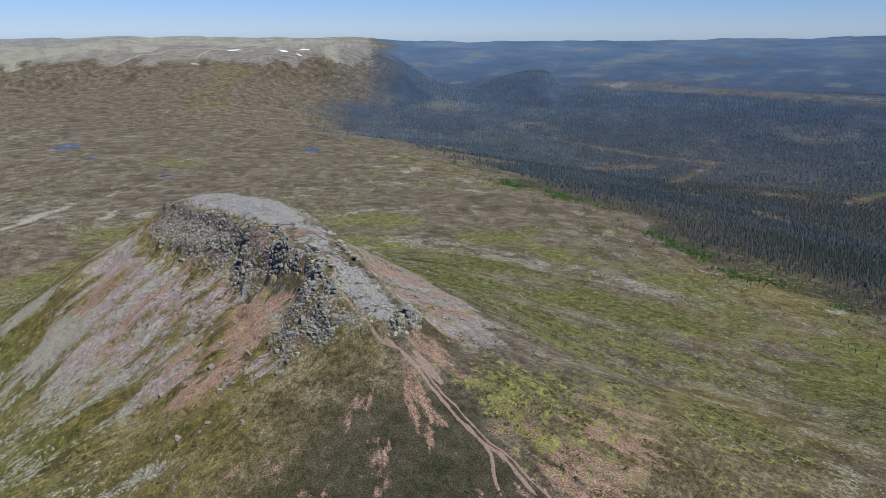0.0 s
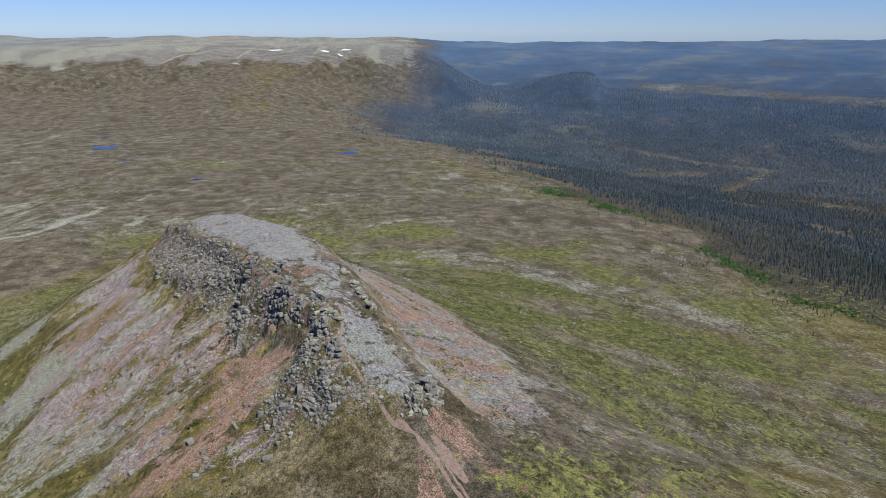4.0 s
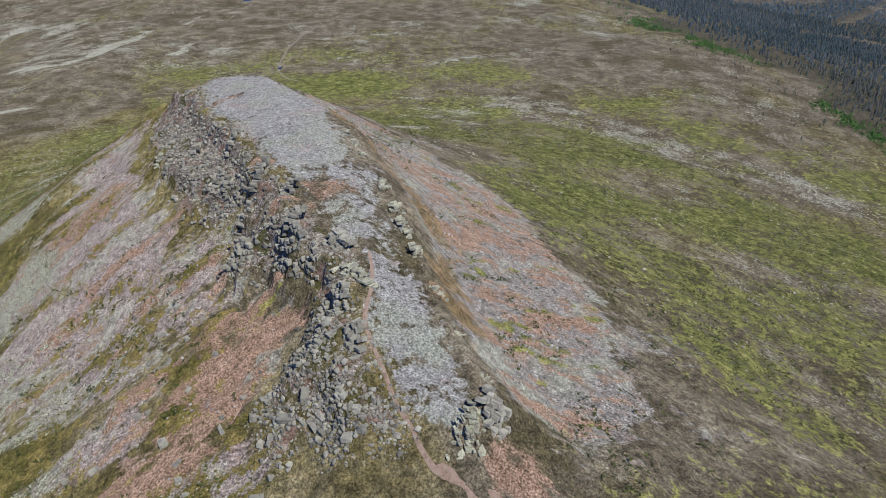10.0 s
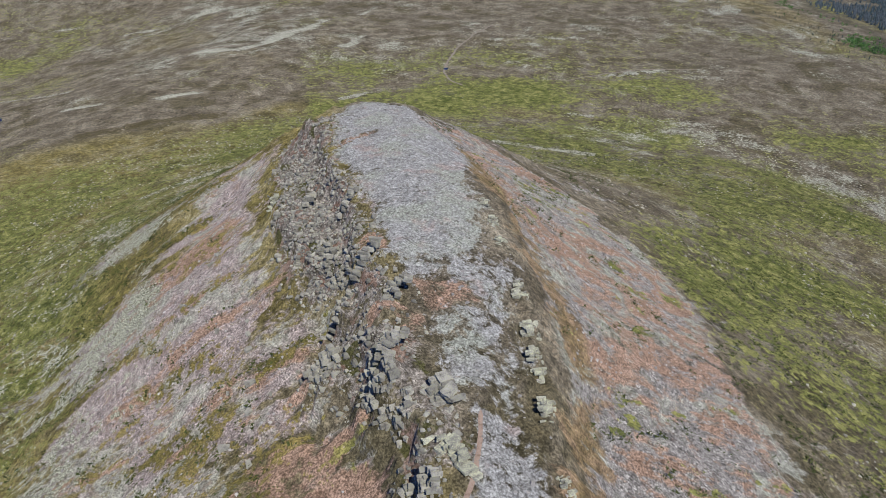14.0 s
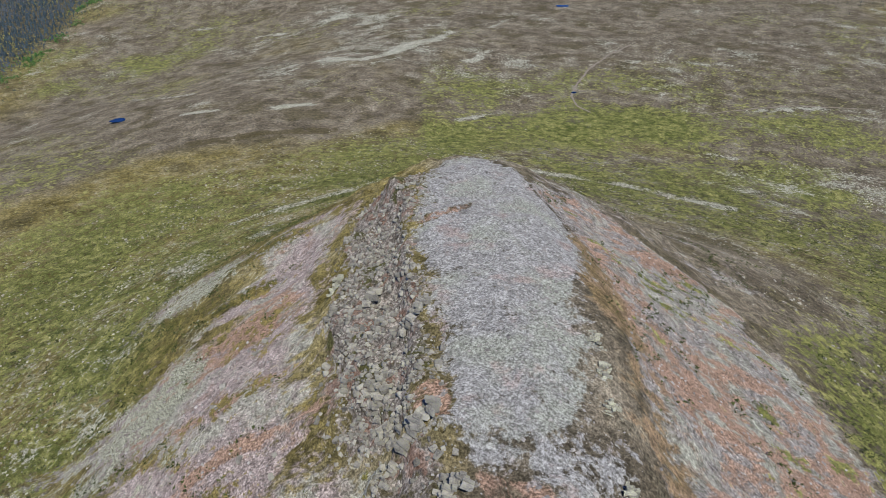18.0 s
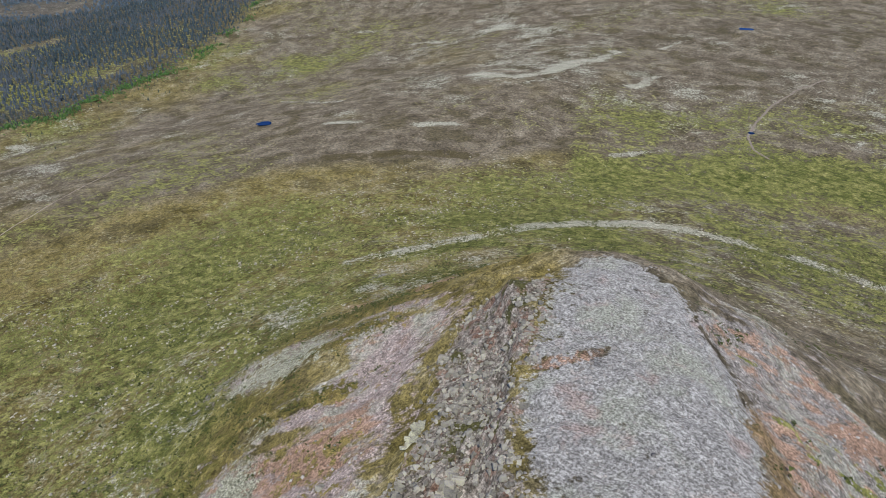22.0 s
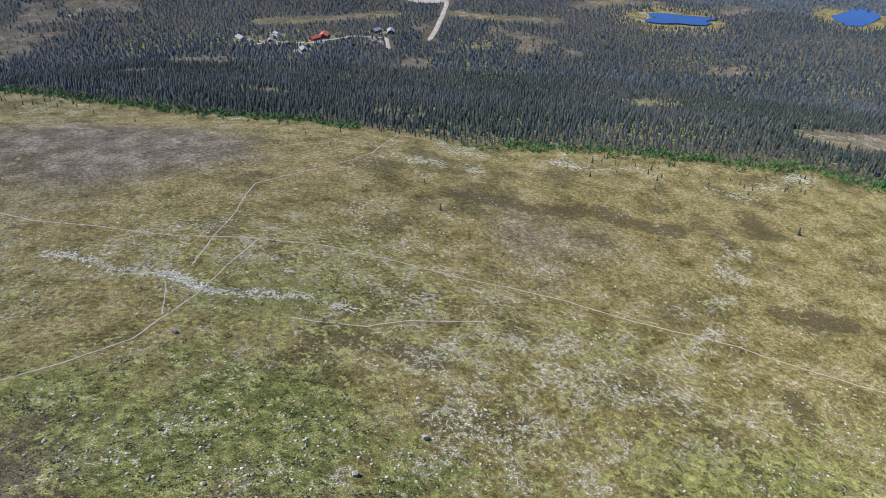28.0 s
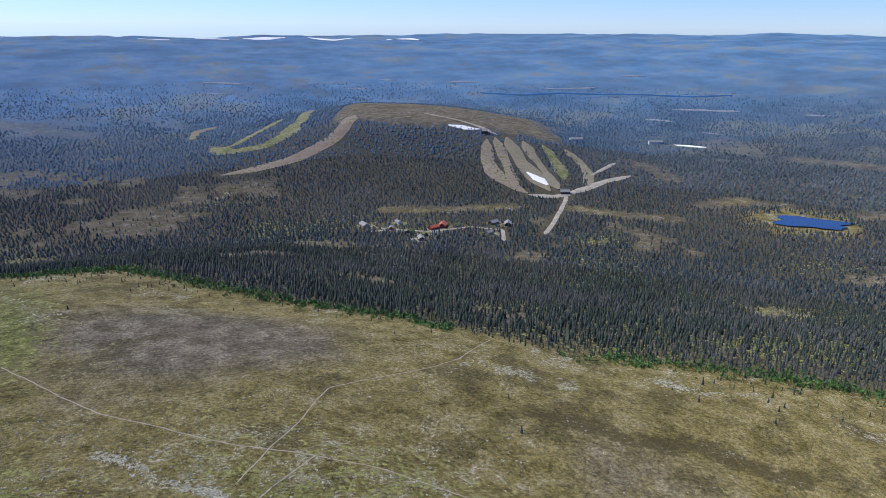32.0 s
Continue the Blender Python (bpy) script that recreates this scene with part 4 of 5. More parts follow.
    # patches of the darker floor colour on the east side and beyond
    dark_east = 0.4 * np.clip(0.12 + 0.9 * patch, 0, 0.5) * np.maximum(east * ring(d, 80, 140, 420, 700), 0.7 * smooth(-60, 120, across) * ring(d, 200, 350, 700, 1000))
    wood = np.maximum(wood, dark_east * (1 - np.clip(pale * 2, 0, 1)))
    bearing, away = np.degrees(np.arctan2(x, y)), np.hypot(x, y)
    u, v = ski_frame(x, y)
    # far sets how much haze blue the ground takes; it grows with distance
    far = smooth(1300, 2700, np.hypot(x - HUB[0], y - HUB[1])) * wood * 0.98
    brow = (bearing > -75) & (bearing < -2.2) & (away > 2300)
    soft = (1 - smooth(-6.5, -2.6, bearing + 1.4 * fbm(x, y, 220, 3, 91))) * smooth(2520, 2680, away + 60 * patch)
    climb = ridge_rise(bearing, away) + 0.16 * patch + 0.1 * fbm(bearing * 60, away, 60, 3, 95)
    bare_from = 0.5 + 0.3 * fbm(bearing * 30, away * 0.3, 70, 3, 103) + 0.26 * np.exp(-(((bearing + 17) / 6) ** 2))
    crag = np.where(brow, smooth(bare_from, bare_from + 0.16, climb) * np.clip(0.6 + 1.0 * fbm(bearing * 70, away * 0.8, 50, 4, 89), 0.1, 1), 0)
    bare = smooth(-260, -130, v + patch * 40) * (1 - smooth(220, 360, v)) * ring(u, -260, -200, 320, 420)
    clear = 1 - smooth(-0.42, -0.30, fbm(x, y, 130, 4, 303))
    clear = np.where(out > 60, clear, 0)
    wood, far, olive = wood * (1 - 0.6 * clear), far * (1 - 0.25 * clear), np.where(out > 60, 0.1 + 0.2 * broad, olive)
    wood, far, olive = wood * (1 - bare), far * (1 - bare), olive * (1 - 0.8 * bare)
    wood, far = np.where(brow, wood * (1 - 0.9 * soft), wood), np.where(brow, far * (1 - 0.8 * soft), far)
    rock = np.where(brow, smooth(0.45, 0.6, climb) * 0.6 * soft, rock)
    pale = np.where(brow, np.maximum(pale, crag * 0.95 * soft), pale)
    for line, w in BOGS:
        b_here = near_line(x + 14 * patch, y + 22 * fbm(x, y, 70, 3, 93), line, w) * np.clip(0.7 + 0.6 * patch, 0, 0.9)
        wood, far = wood * (1 - b_here), far * (1 - 0.45 * b_here)
        if line is not BOG_F:
            olive = np.maximum(olive, b_here * 0.55)
    for hx, hy in VILLAGE:
        lawn = 1 - smooth(15, 27, np.hypot(x - hx, y - hy) + 8 * patch)
        wood, far, green = wood * (1 - lawn), far * (1 - lawn), np.where(lawn > 0.05, lawn * (0.5 + 0.5 * fleck), green)
        olive, pale = np.maximum(olive, lawn * 0.6), np.maximum(pale, lawn * (0.45 - 0.5 * fleck))
    shore = (1 - smooth(80, 130, np.hypot(x + 1270, (y + 658)) + 30 * patch)) + (1 - smooth(70, 120, np.hypot(x + 1588, y + 482) + 30 * patch))
    wood, far, olive = wood * (1 - np.clip(shore, 0, 1)), far * (1 - np.clip(shore, 0, 1)), np.maximum(olive, shore)
    pale = pale * (1 - wood)
    strip = open_bog(x, y)
    wood, far, olive = wood * (1 - strip), far * (1 - 0.6 * strip), olive * (1 - strip)
    pale = np.maximum(pale, strip * (0.4 + 0.5 * fbm(x, y, 120, 3, 101)))
    a = np.stack([rock, red, green, pale], -1)
    b = np.stack([olive, wood, far, speck * (1 - wood)], -1)
    c = np.stack([crown, rubble, dun_e * (0.66 + 0.5 * fleck), wet], -1)
    return np.clip(a, 0, 1), np.clip(b, 0, 1), np.clip(c, 0, 1), flow


def flank_of(x, y):
    """1 on the west flank below the crest, turned from the sun, 0 on its top and far off."""
    d, _, _ = crest_frame(x, y)
    across = (x - CREST[0][0]) * 0.81 + (y - CREST[0][1]) * 0.586
    return smooth(16, 34, d) * (1 - smooth(80, 125, d)) * (1 - smooth(-8, 8, across))


def sheet():
    co = np.stack([GX, GY, GZ], -1).reshape(-1, 3)
    me = mesh_of("ground", co, quads_of(len(XS), len(YS)), LAND, True)
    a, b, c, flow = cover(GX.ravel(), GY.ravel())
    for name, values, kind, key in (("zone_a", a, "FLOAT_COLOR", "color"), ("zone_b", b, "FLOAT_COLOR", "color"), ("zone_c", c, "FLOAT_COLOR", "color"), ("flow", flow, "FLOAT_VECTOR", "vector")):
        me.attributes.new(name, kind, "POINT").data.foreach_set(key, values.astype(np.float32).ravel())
    me.attributes.new("flank", "FLOAT", "POINT").data.foreach_set("value", flank_of(GX.ravel(), GY.ravel()).astype(np.float32))
    return me


ground = tagged(new("ground", sheet()), "open fell of brown heath, moss, red soil and grey scree", "ground", kind="structure")


# ---- helpers for things ----
def thing(name, at, label, category, group="", kind=""):
    ob = new(name)
    ob.location = at
    ob.empty_display_size = 0.5
    return tagged(ob, label, category, group, kind)


def part(name, mesh, parent, label="", at=None, kind=""):
    ob = new(name, mesh)
    ob.parent = parent
    if at is not None:
        ob.matrix_basis = at
    return tagged(ob, label, kind=kind)


def drape(name, line, width, lift, material, ragged=0.3, lanes=5, seed=0, step=None):
    """A band that lies on the ground along a line, with an uneven width and a rounded section."""
    pts = np.array(line, float)
    leg = np.hypot(*np.diff(pts, axis=0).T)
    run = np.r_[0, np.cumsum(leg)]
    step = step or max(width * 0.5, 0.8)
    t = np.linspace(0, run[-1], max(int(run[-1] / step), 4))
    # rounded corners
    x, y = np.interp(t, run, pts[:, 0]), np.interp(t, run, pts[:, 1])
    for _ in range(3):
        x[1:-1] = (x[:-2] + 2 * x[1:-1] + x[2:]) / 4
        y[1:-1] = (y[:-2] + 2 * y[1:-1] + y[2:]) / 4
    sway = min(width * 0.9, 2.0)
    x, y = x + fbm(x, y, width * 8 + 4, 3, seed + 3) * sway, y + fbm(x, y, width * 8 + 4, 3, seed + 4) * sway
    dx, dy = np.gradient(x), np.gradient(y)
    norm = np.hypot(dx, dy) + 1e-6
    nx, ny = -dy / norm, dx / norm
    left = width / 2 * (1 + ragged * fbm(t, t * 0, width * 2.5, 3, seed)) * np.minimum(1, 0.15 + np.minimum(t, run[-1] - t) / (width * 1.5))
    right = width / 2 * (1 + ragged * fbm(t, t * 0 + 99, width * 2.5, 3, seed + 7)) * np.minimum(1, 0.15 + np.minimum(t, run[-1] - t) / (width * 1.5))
    rows = []
    for k in range(lanes):
        q = k / (lanes - 1)
        off = left * (1 - q) - right * q
        px, py = x + nx * off, y + ny * off
        edge_drop = -0.5 * lift if k in (0, lanes - 1) else 0.0
        rows.append(np.stack([px, py, ground_z(px, py) + lift + edge_drop], -1))
    return mesh_of(name, np.concatenate(rows), quads_of(len(x), lanes)[:, ::-1], material, True)


def blob_patch(name, centre, rx, ry, turn, lift, material, seed=0, level=False, rim=40, uneven=0.5):
    """A patch with an uneven outline that lies on the ground, or level as water does."""
    ang = np.linspace(0, 2 * math.pi, rim, endpoint=False)
    co = []
    for q in (0.0, 0.35, 0.7, 1.0):
        r = q * (1 + uneven * fbm(np.cos(ang) * 3 + 50.3, np.sin(ang) * 3 + 50.7, 3.6, 4, seed))
        lx, ly = np.cos(ang) * rx * r, np.sin(ang) * ry * r
        px = centre[0] + lx * math.cos(turn) - ly * math.sin(turn)
        py = centre[1] + lx * math.sin(turn) + ly * math.cos(turn)
        co.append(np.stack([px, py, ground_z(px, py)], -1))
    if level:
        z = co[-1][:, 2].max() if level == "top" else np.mean(co[-1][:, 2])
        for c in co:
            c[:, 2] = z
    faces = [[k * rim + i, k * rim + (i + 1) % rim, (k + 1) * rim + (i + 1) % rim, (k + 1) * rim + i] for k in range(3) for i in range(rim)]
    out = np.concatenate(co)
    out[:, 2] += lift
    return mesh_of(name, out, np.array(faces)[:, ::-1], material, True)

# ---- scattered stones, woods: many small pieces stamped into one mesh ----
RNG = np.random.default_rng(7)


def stamp(shapes, at, size, turn, lean=0.0):
    """Copies of a few small shapes (places, triangles) at many places, as one pair of arrays."""
    pick = RNG.integers(0, len(shapes), len(at))
    all_co, all_f, base = [], [], 0
    for k, (v, f) in enumerate(shapes):
        sel = np.where(pick == k)[0]
        if not len(sel):
            continue
        p = v[None] * size[sel][:, None, :]
        c, s = np.cos(turn[sel])[:, None], np.sin(turn[sel])[:, None]
        x, y = p[..., 0] * c - p[..., 1] * s, p[..., 0] * s + p[..., 1] * c
        z = p[..., 2]
        if lean:
            a = RNG.normal(0, lean, (len(sel), 1))
            b = RNG.normal(0, lean, (len(sel), 1))
            x, y, z = x + a * z, y + b * z, z - a * x - b * y
        co = np.stack([x, y, z], -1) + at[sel][:, None, :]
        fs = f[None] + (np.arange(len(sel)) * len(v))[:, None, None] + base
        all_co.append(co.reshape(-1, 3))
        all_f.append(fs.reshape(-1, 3))
        base += len(sel) * len(v)
    return np.concatenate(all_co), np.concatenate(all_f)


def chip_shapes(count, seed):
    """Angular little blocks of twelve triangles."""
    r = np.random.default_rng(seed)
    cube = np.array([[x, y, z] for z in (-0.35, 0.5) for y in (-0.5, 0.5) for x in (-0.5, 0.5)])
    tri = np.array([[0, 2, 3], [0, 3, 1], [4, 5, 7], [4, 7, 6], [0, 1, 5], [0, 5, 4], [2, 6, 7], [2, 7, 3], [0, 4, 6], [0, 6, 2], [1, 3, 7], [1, 7, 5]])
    out = []
    for _ in range(count):
        v = cube * r.uniform(0.75, 1.1, 3) + r.uniform(-0.2, 0.2, (8, 3))
        v[4:, :2] *= r.uniform(0.55, 0.9)
        out.append((v, tri))
    return out


CHIPS = chip_shapes(7, 3)


def scatter(count, box, weight, seed):
    """Random places in a box (x0, y0, x1, y1), kept by a weight from 0 to 1."""
    r = np.random.default_rng(seed)
    x, y = r.uniform(box[0], box[2], count), r.uniform(box[1], box[3], count)
    keep = r.uniform(0, 1, count) < weight(x, y)
    return x[keep], y[keep]


def stones(name, label, x, y, small, large, material, flat=0.7):
    n = len(x)
    s = small + (large - small) * RNG.power(0.34, n)
    size = np.stack([s * RNG.uniform(0.8, 1.35, n), s * RNG.uniform(0.7, 1.1, n), s * flat * RNG.uniform(0.6, 1.2, n)], -1)
    at = np.stack([x, y, ground_z(x, y) + size[:, 2] * 0.08], -1)
    co, f = stamp(CHIPS, at, size, RNG.uniform(0, 6.3, n), 0.25)
    return tagged(new(name, mesh_of(name, co, f, material)), label, "stones", kind="stuff")


def crest_d(x, y):
    d, along, side = crest_frame(x, y)
    across = (x - CREST[0][0]) * 0.81 + (y - CREST[0][1]) * 0.586
    fore = (x - CREST[0][0]) * -0.586 + (y - CREST[0][1]) * 0.81
    return d, along, across, fore


def w_top(x, y):
    _, _, c, _ = cover(x, y)
    return c[:, 0] * (0.45 + 0.45 * fbm(x, y, 14, 3, 201))


def w_rim(x, y):
    _, _, c, _ = cover(x, y)
    return c[:, 1] * np.clip(0.5 + 1.1 * fbm(x, y, 16, 3, 203), 0, 1)


def w_block(x, y):
    return area(x, y, BLOCK_FIELD, 4) * np.clip(0.5 + 1.2 * fbm(x, y, 10, 3, 205), 0, 1)


def w_scree(x, y):
    a, _, _, _ = cover(x, y)
    d, along, across, fore = crest_d(x, y)
    return smooth(0.4, 0.75, a[:, 0]) * ring(d, 20, 30, 130, 190) * 0.9


def w_field(x, y):
    d, along, across, fore = crest_d(x, y)
    return ring(d, 85, 120, 270, 420) * np.clip(0.12 + 0.2 * (across < -60) + 1.8 * fbm(x, y, 22, 4, 207), 0, 1) * (1 - 0.4 * smooth(30, 60, across))


def w_east(x, y):
    d, along, across, fore = crest_d(x, y)
    return np.clip(near_line(x, y, PALE_EAST, 26) * 0.8 + near_line(x, y, PALE_RING, 8)
                   + 0.5 * np.clip(fbm(x, y, 40, 3, 209) - 0.25, 0, 1), 0, 1) * np.clip(0.4 + fbm(x, y, 10, 2, 211), 0, 1)


def w_south(x, y):
    return np.clip(near_line(x, y, PALE_SOUTH, 5) + near_line(x, y, PALE_FOOT, 22) * 0.6 + near_line(x, y, PALE_FOOTB, 18) * 0.6, 0, 1) * np.clip(0.3 + 1.6 * fbm(x, y, 9, 3, 213), 0, 1)


stones("crest_stones", "grey angular stones strewn over the flat crest", *scatter(30000, (-160, 205, 0, 420), w_top, 11), 0.22, 0.8, SCREE, 0.5)
stones("rim_stones", "dark grey broken rock along the edge of the crest", *scatter(80000, (-165, 205, -20, 400), w_rim, 12), 0.3, 1.3, ROCK, 0.7)
stones("block_field", "tumbled grey blocks below the crest beside the path", *scatter(14000, (-62, 208, -20, 256), w_block, 13), 0.3, 1.1, ROCK, 0.75)
stones("flank_scree", "loose grey scree on the steep flank", *scatter(26000, (-260, 150, 110, 520), w_scree, 14), 0.25, 0.8, SCREE, 0.6)
stones("lichen_stones", "pale lichened stones scattered among moss and heath", *scatter(95000, (-420, -60, 300, 640), w_field, 15), 0.28, 1.15, LICHEN, 0.5)
stones("slope_stones", "pale stones in bands on the green slope", *scatter(60000, (-320, 430, 300, 760), w_east, 16), 0.3, 0.95, LICHEN, 0.55)
stones("stone_river", "narrow river of pale boulders across the heath", *scatter(30000, (-240, -30, -90, 210), w_south, 17), 0.3, 1.0, LICHEN, 0.6)


# ---- blocks of rock ----
def block_mesh(name, seed, slant=0.16, material=ROCK):
    """An angular block of broken rock: flat faces, sharp arrises and chipped corners."""
    r = random.Random(seed)
    bm = bmesh.new()
    for sx in (-1, 1):
        for sy in (-1, 1):
            for sz in (-1, 1):
                chip = [r.uniform(0.0, slant) for _ in range(3)]
                base = Vector((sx * (0.5 - chip[0]), sy * (0.5 - chip[1]), sz * (0.5 - 0.7 * chip[2])))
                bm.verts.new(base)
                if r.random() < 0.6:
                    bm.verts.new(base + Vector((-sx * r.uniform(0.08, 0.2), sy * 0.05, sz * r.uniform(0.0, 0.08))))
    bmesh.ops.convex_hull(bm, input=bm.verts[:])
    bmesh.ops.delete(bm, geom=[v for v in bm.verts if not v.link_faces], context="VERTS")
    bmesh.ops.recalc_face_normals(bm, faces=bm.faces[:])
    me = bpy.data.meshes.new(name)
    bm.to_mesh(me)
    bm.free()
    me.materials.append(material)
    return me


BLOCKS = [block_mesh("block", s, 0.14 + 0.05 * (s % 3)) for s in range(11)]
PALE_BLOCKS = [block_mesh("block", s + 20, 0.13 + 0.05 * (s % 3), PALEROCK) for s in range(7)]


def slab_pose(x, y, z, sx, sy, sz, turn, tip_x=0.0, tip_y=0.0):
    return Matrix.LocRotScale((x, y, z), Euler((radians(tip_x), radians(tip_y), radians(turn))), (sx, sy, sz))


def outcrop(at, turn, length, height, rows, label, seed, slab=2.6):
    """A crag of jointed beds: thin slabs in steps that lean back and dip one way, parted by open clefts."""
    r = random.Random(seed)
    x0, y0 = at
    top = thing("rock_outcrop", (x0, y0, float(ground_z(x0, y0))), label, "rock", "crags along the crest")
    ca, sa = math.cos(radians(turn)), math.sin(radians(turn))
    height = height * (0.9 if "pale" in label else 1.25)
    rows = rows + 3
    thick, slab = height / rows, slab * 0.46
    dip, roll = r.uniform(-14, 14), r.uniform(-10, 4)
    cleft = [r.uniform(-0.5, 0.5) * length for _ in range(max(1, int(length / 2.5)))]
    for k in range(rows):
        back = k * thick * 0.7
        run = -length / 2 * (1 - 0.12 * k) + r.uniform(-0.6, 0.6)
        while run < length / 2 * (1 - 0.12 * k):
            w = slab * r.choice((0.45, 0.7, 0.9, 1.2, 1.9))
            lx, ly = run + w / 2, back + r.uniform(-0.9, 0.9)
            run += w * r.uniform(0.92, 1.06)
            if any(abs(lx - c) < 0.45 for c in cleft) and r.random() < 0.8:
                continue
            wx, wy = x0 + lx * ca - ly * sa, y0 + lx * sa + ly * ca
            base = float(ground_z(x0, y0)) * 0.45 + float(ground_z(wx, wy)) * 0.55
            z = base + (k + 0.2) * thick - 0.7 + r.uniform(-0.25, 0.25)
            m = slab_pose(wx - x0, wy - y0, z - top.location.z, w * r.uniform(0.86, 1.02), slab * r.uniform(1.0, 2.6), thick * r.uniform(0.9, 1.6),
                          turn + r.uniform(-16, 16), roll + r.uniform(-9, 9), dip + r.uniform(-9, 9))
            part("slab", r.choice(PALE_BLOCKS if "pale" in label else BLOCKS), top, at=m)
    return top


outcrop((-15, 219), 20, 8, 4.6, 4, "layered pale grey outcrop at the end of the crest", 1, 1.7)
outcrop((-9, 226), 65, 8, 4.5, 3, "cracked grey outcrop above the worn soil", 2, 2.3)
outcrop((-80, 273), -35, 10, 4.6, 3, "blocky grey crag standing out from the flank", 3, 2.2)
outcrop((-63, 270), -80, 9, 3.8, 3, "dark jointed crag with deep clefts", 4, 2.4)
outcrop((-50, 262), -30, 9, 3.2, 2, "broken grey ledge below the path", 5, 2.6)
outcrop((-81, 296), -88, 8, 3.4, 2, "grey cliff step with dark cracks", 6, 2.2)
outcrop((-97, 304), -40, 8, 3.0, 2, "ragged ledge on the edge of the crest", 7, 2.1)
outcrop((-136, 339), -62, 6, 3.0, 2, "pair of pale blocks over a dark hollow", 8, 2.4)
outcrop((-118, 328), -58, 9, 3.6, 2, "low broken ledge in dark scree", 9, 2.0)
outcrop((-42, 292), 118, 6, 2.4, 1, "pale outcrop on the sunny edge of the crest", 10, 2.2)
outcrop((-48, 303), 122, 7, 2.2, 1, "pale cracked ledge on the sunny edge", 11, 2.0)
outcrop((-61, 325), 122, 5, 2.0, 1, "low pale ledge above the red slope", 12, 1.9)
outcrop((-61, 262), -42, 8, 4.4, 3, "jointed grey crag split by a dark cleft", 14, 1.9)
outcrop((-70, 286), -75, 7, 4.2, 3, "leaning slabs over a dark hollow", 15, 1.8)
outcrop((-100, 322), -85, 7, 3.4, 2, "dark broken ledge under the top", 16, 1.7)
outcrop((-46, 246), -58, 10, 3.4, 2, "heap of squared blocks below the path", 17, 1.8)
for k, (x, y) in enumerate(((-13, 236), (-20, 247), (-26, 259), (-57, 318), (-66, 332))):
    outcrop((x, y), 112 + 9 * (k % 3), 4 + k % 3, 1.5, 1, "low pale lichened ledge along the sunny edge", 20 + k, 1.3)
outcrop((-40, 236), -52, 8, 3.6, 2, "tumbled ledge beside the worn path", 13, 2.2)

outcrop((-82, 277), -68, 9, 5.0, 3, "great pale cracked crag of tilted beds above red scree", 41, 2.4)
outcrop((-66, 268), -50, 7, 4.6, 3, "dark split crag under the path", 42, 2.0)
outcrop((-56, 258), -40, 7, 4.2, 3, "dark crag with deep vertical clefts", 43, 1.8)
outcrop((-44, 253), -20, 9, 3.0, 2, "pale tilted slabs beside the path", 44, 2.6)
outcrop((-87, 298), -12, 9, 3.0, 2, "grey jointed crag at the head of the gully", 45, 1.7)
outcrop((-84, 290), -95, 8, 3.6, 2, "dark wall of the gully", 46, 1.8)
outcrop((-38, 284), 112, 8, 3.2, 2, "pale broken crag on the sunny edge", 47, 1.8)
outcrop((-33, 272), 105, 6, 3.2, 2, "pale layered crag on the sunny edge", 48, 1.6)
outcrop((-13, 225), 80, 8, 4.0, 3, "layered pale ledges at the end of the crest", 49, 1.7)
for k, (x, y) in enumerate(((-149, 358), (-126, 325), (-108, 309))):
    outcrop((x, y), -58, 4 + k % 3, 2.0, 1, "low ragged edge of dark rubble", 60 + k, 1.3)

BOULDER_SEED = random.Random(21)


def boulder(x, y, size, label="grey angular boulder on the flank of the ridge", group="boulders below the crest"):
    r = BOULDER_SEED
    sx, sy, sz = size * r.uniform(0.9, 1.9), size * r.uniform(0.6, 1.0), size * r.uniform(0.45, 0.9)
    ob = new("boulder", r.choice(BLOCKS))
    ob.matrix_world = slab_pose(x, y, float(ground_z(x, y)) + sz * 0.28, sx, sy, sz, r.uniform(0, 360), r.uniform(-18, 18), r.uniform(-18, 18))
    return tagged(ob, label, "boulder", group)


boulder(-79, 227, 2.2, "lone dark boulder with a pale top on red soil")
boulder(-50, 225, 2.5, "large squared boulder with yellow lichen")
boulder(-174, 172, 1.8, "dark split boulder among pale stones")
boulder(-202, 164, 1.7, "grey boulder in moss")
boulder(-149, 83, 2.2, "dark boulder beside the path")
bx, by = scatter(9000, (-62, 208, -20, 256), w_block, 31)
for x, y in list(zip(bx, by))[:170]:
    boulder(float(x), float(y), 0.5 + 1.3 * BOULDER_SEED.random() ** 3)
bx, by = scatter(1500, (-170, 250, -40, 400), lambda x, y: 0.8 * w_rim(x, y), 33)
for x, y in list(zip(bx, by))[:50]:
    boulder(float(x), float(y), BOULDER_SEED.uniform(0.7, 1.5), "dark angular boulder in the rubble of the edge", "boulders in the rubble")
for x, y, size in ((-52, 212, 1.9), (-50, 215, 1.5), (-47, 217, 1.3), (-56, 233, 1.4), (-44, 238, 1.9), (-41, 232, 1.6), (-35, 222, 1.8), (-33, 218, 1.6), (-47, 228, 2.0)):
    boulder(x, y, size, "large squared block fallen from the crag")
bx, by = scatter(500, (-150, 190, -40, 330), lambda x, y: ring(crest_d(x, y)[0], 28, 38, 70, 95) * (crest_d(x, y)[2] < 0) * 0.35, 32)
for x, y in list(zip(bx, by))[:55]:
    boulder(float(x), float(y), BOULDER_SEED.uniform(0.8, 1.7), "weathered boulder half sunk in the slope", "boulders on the slope")

# ---- paths, tracks and roads ----
def path(name, line, width, lift, material, label, category="path", seed=0, ragged=0.5):
    return tagged(new(name, drape(name, line, width, lift, material, ragged, 5, seed)), label, category, kind="structure")


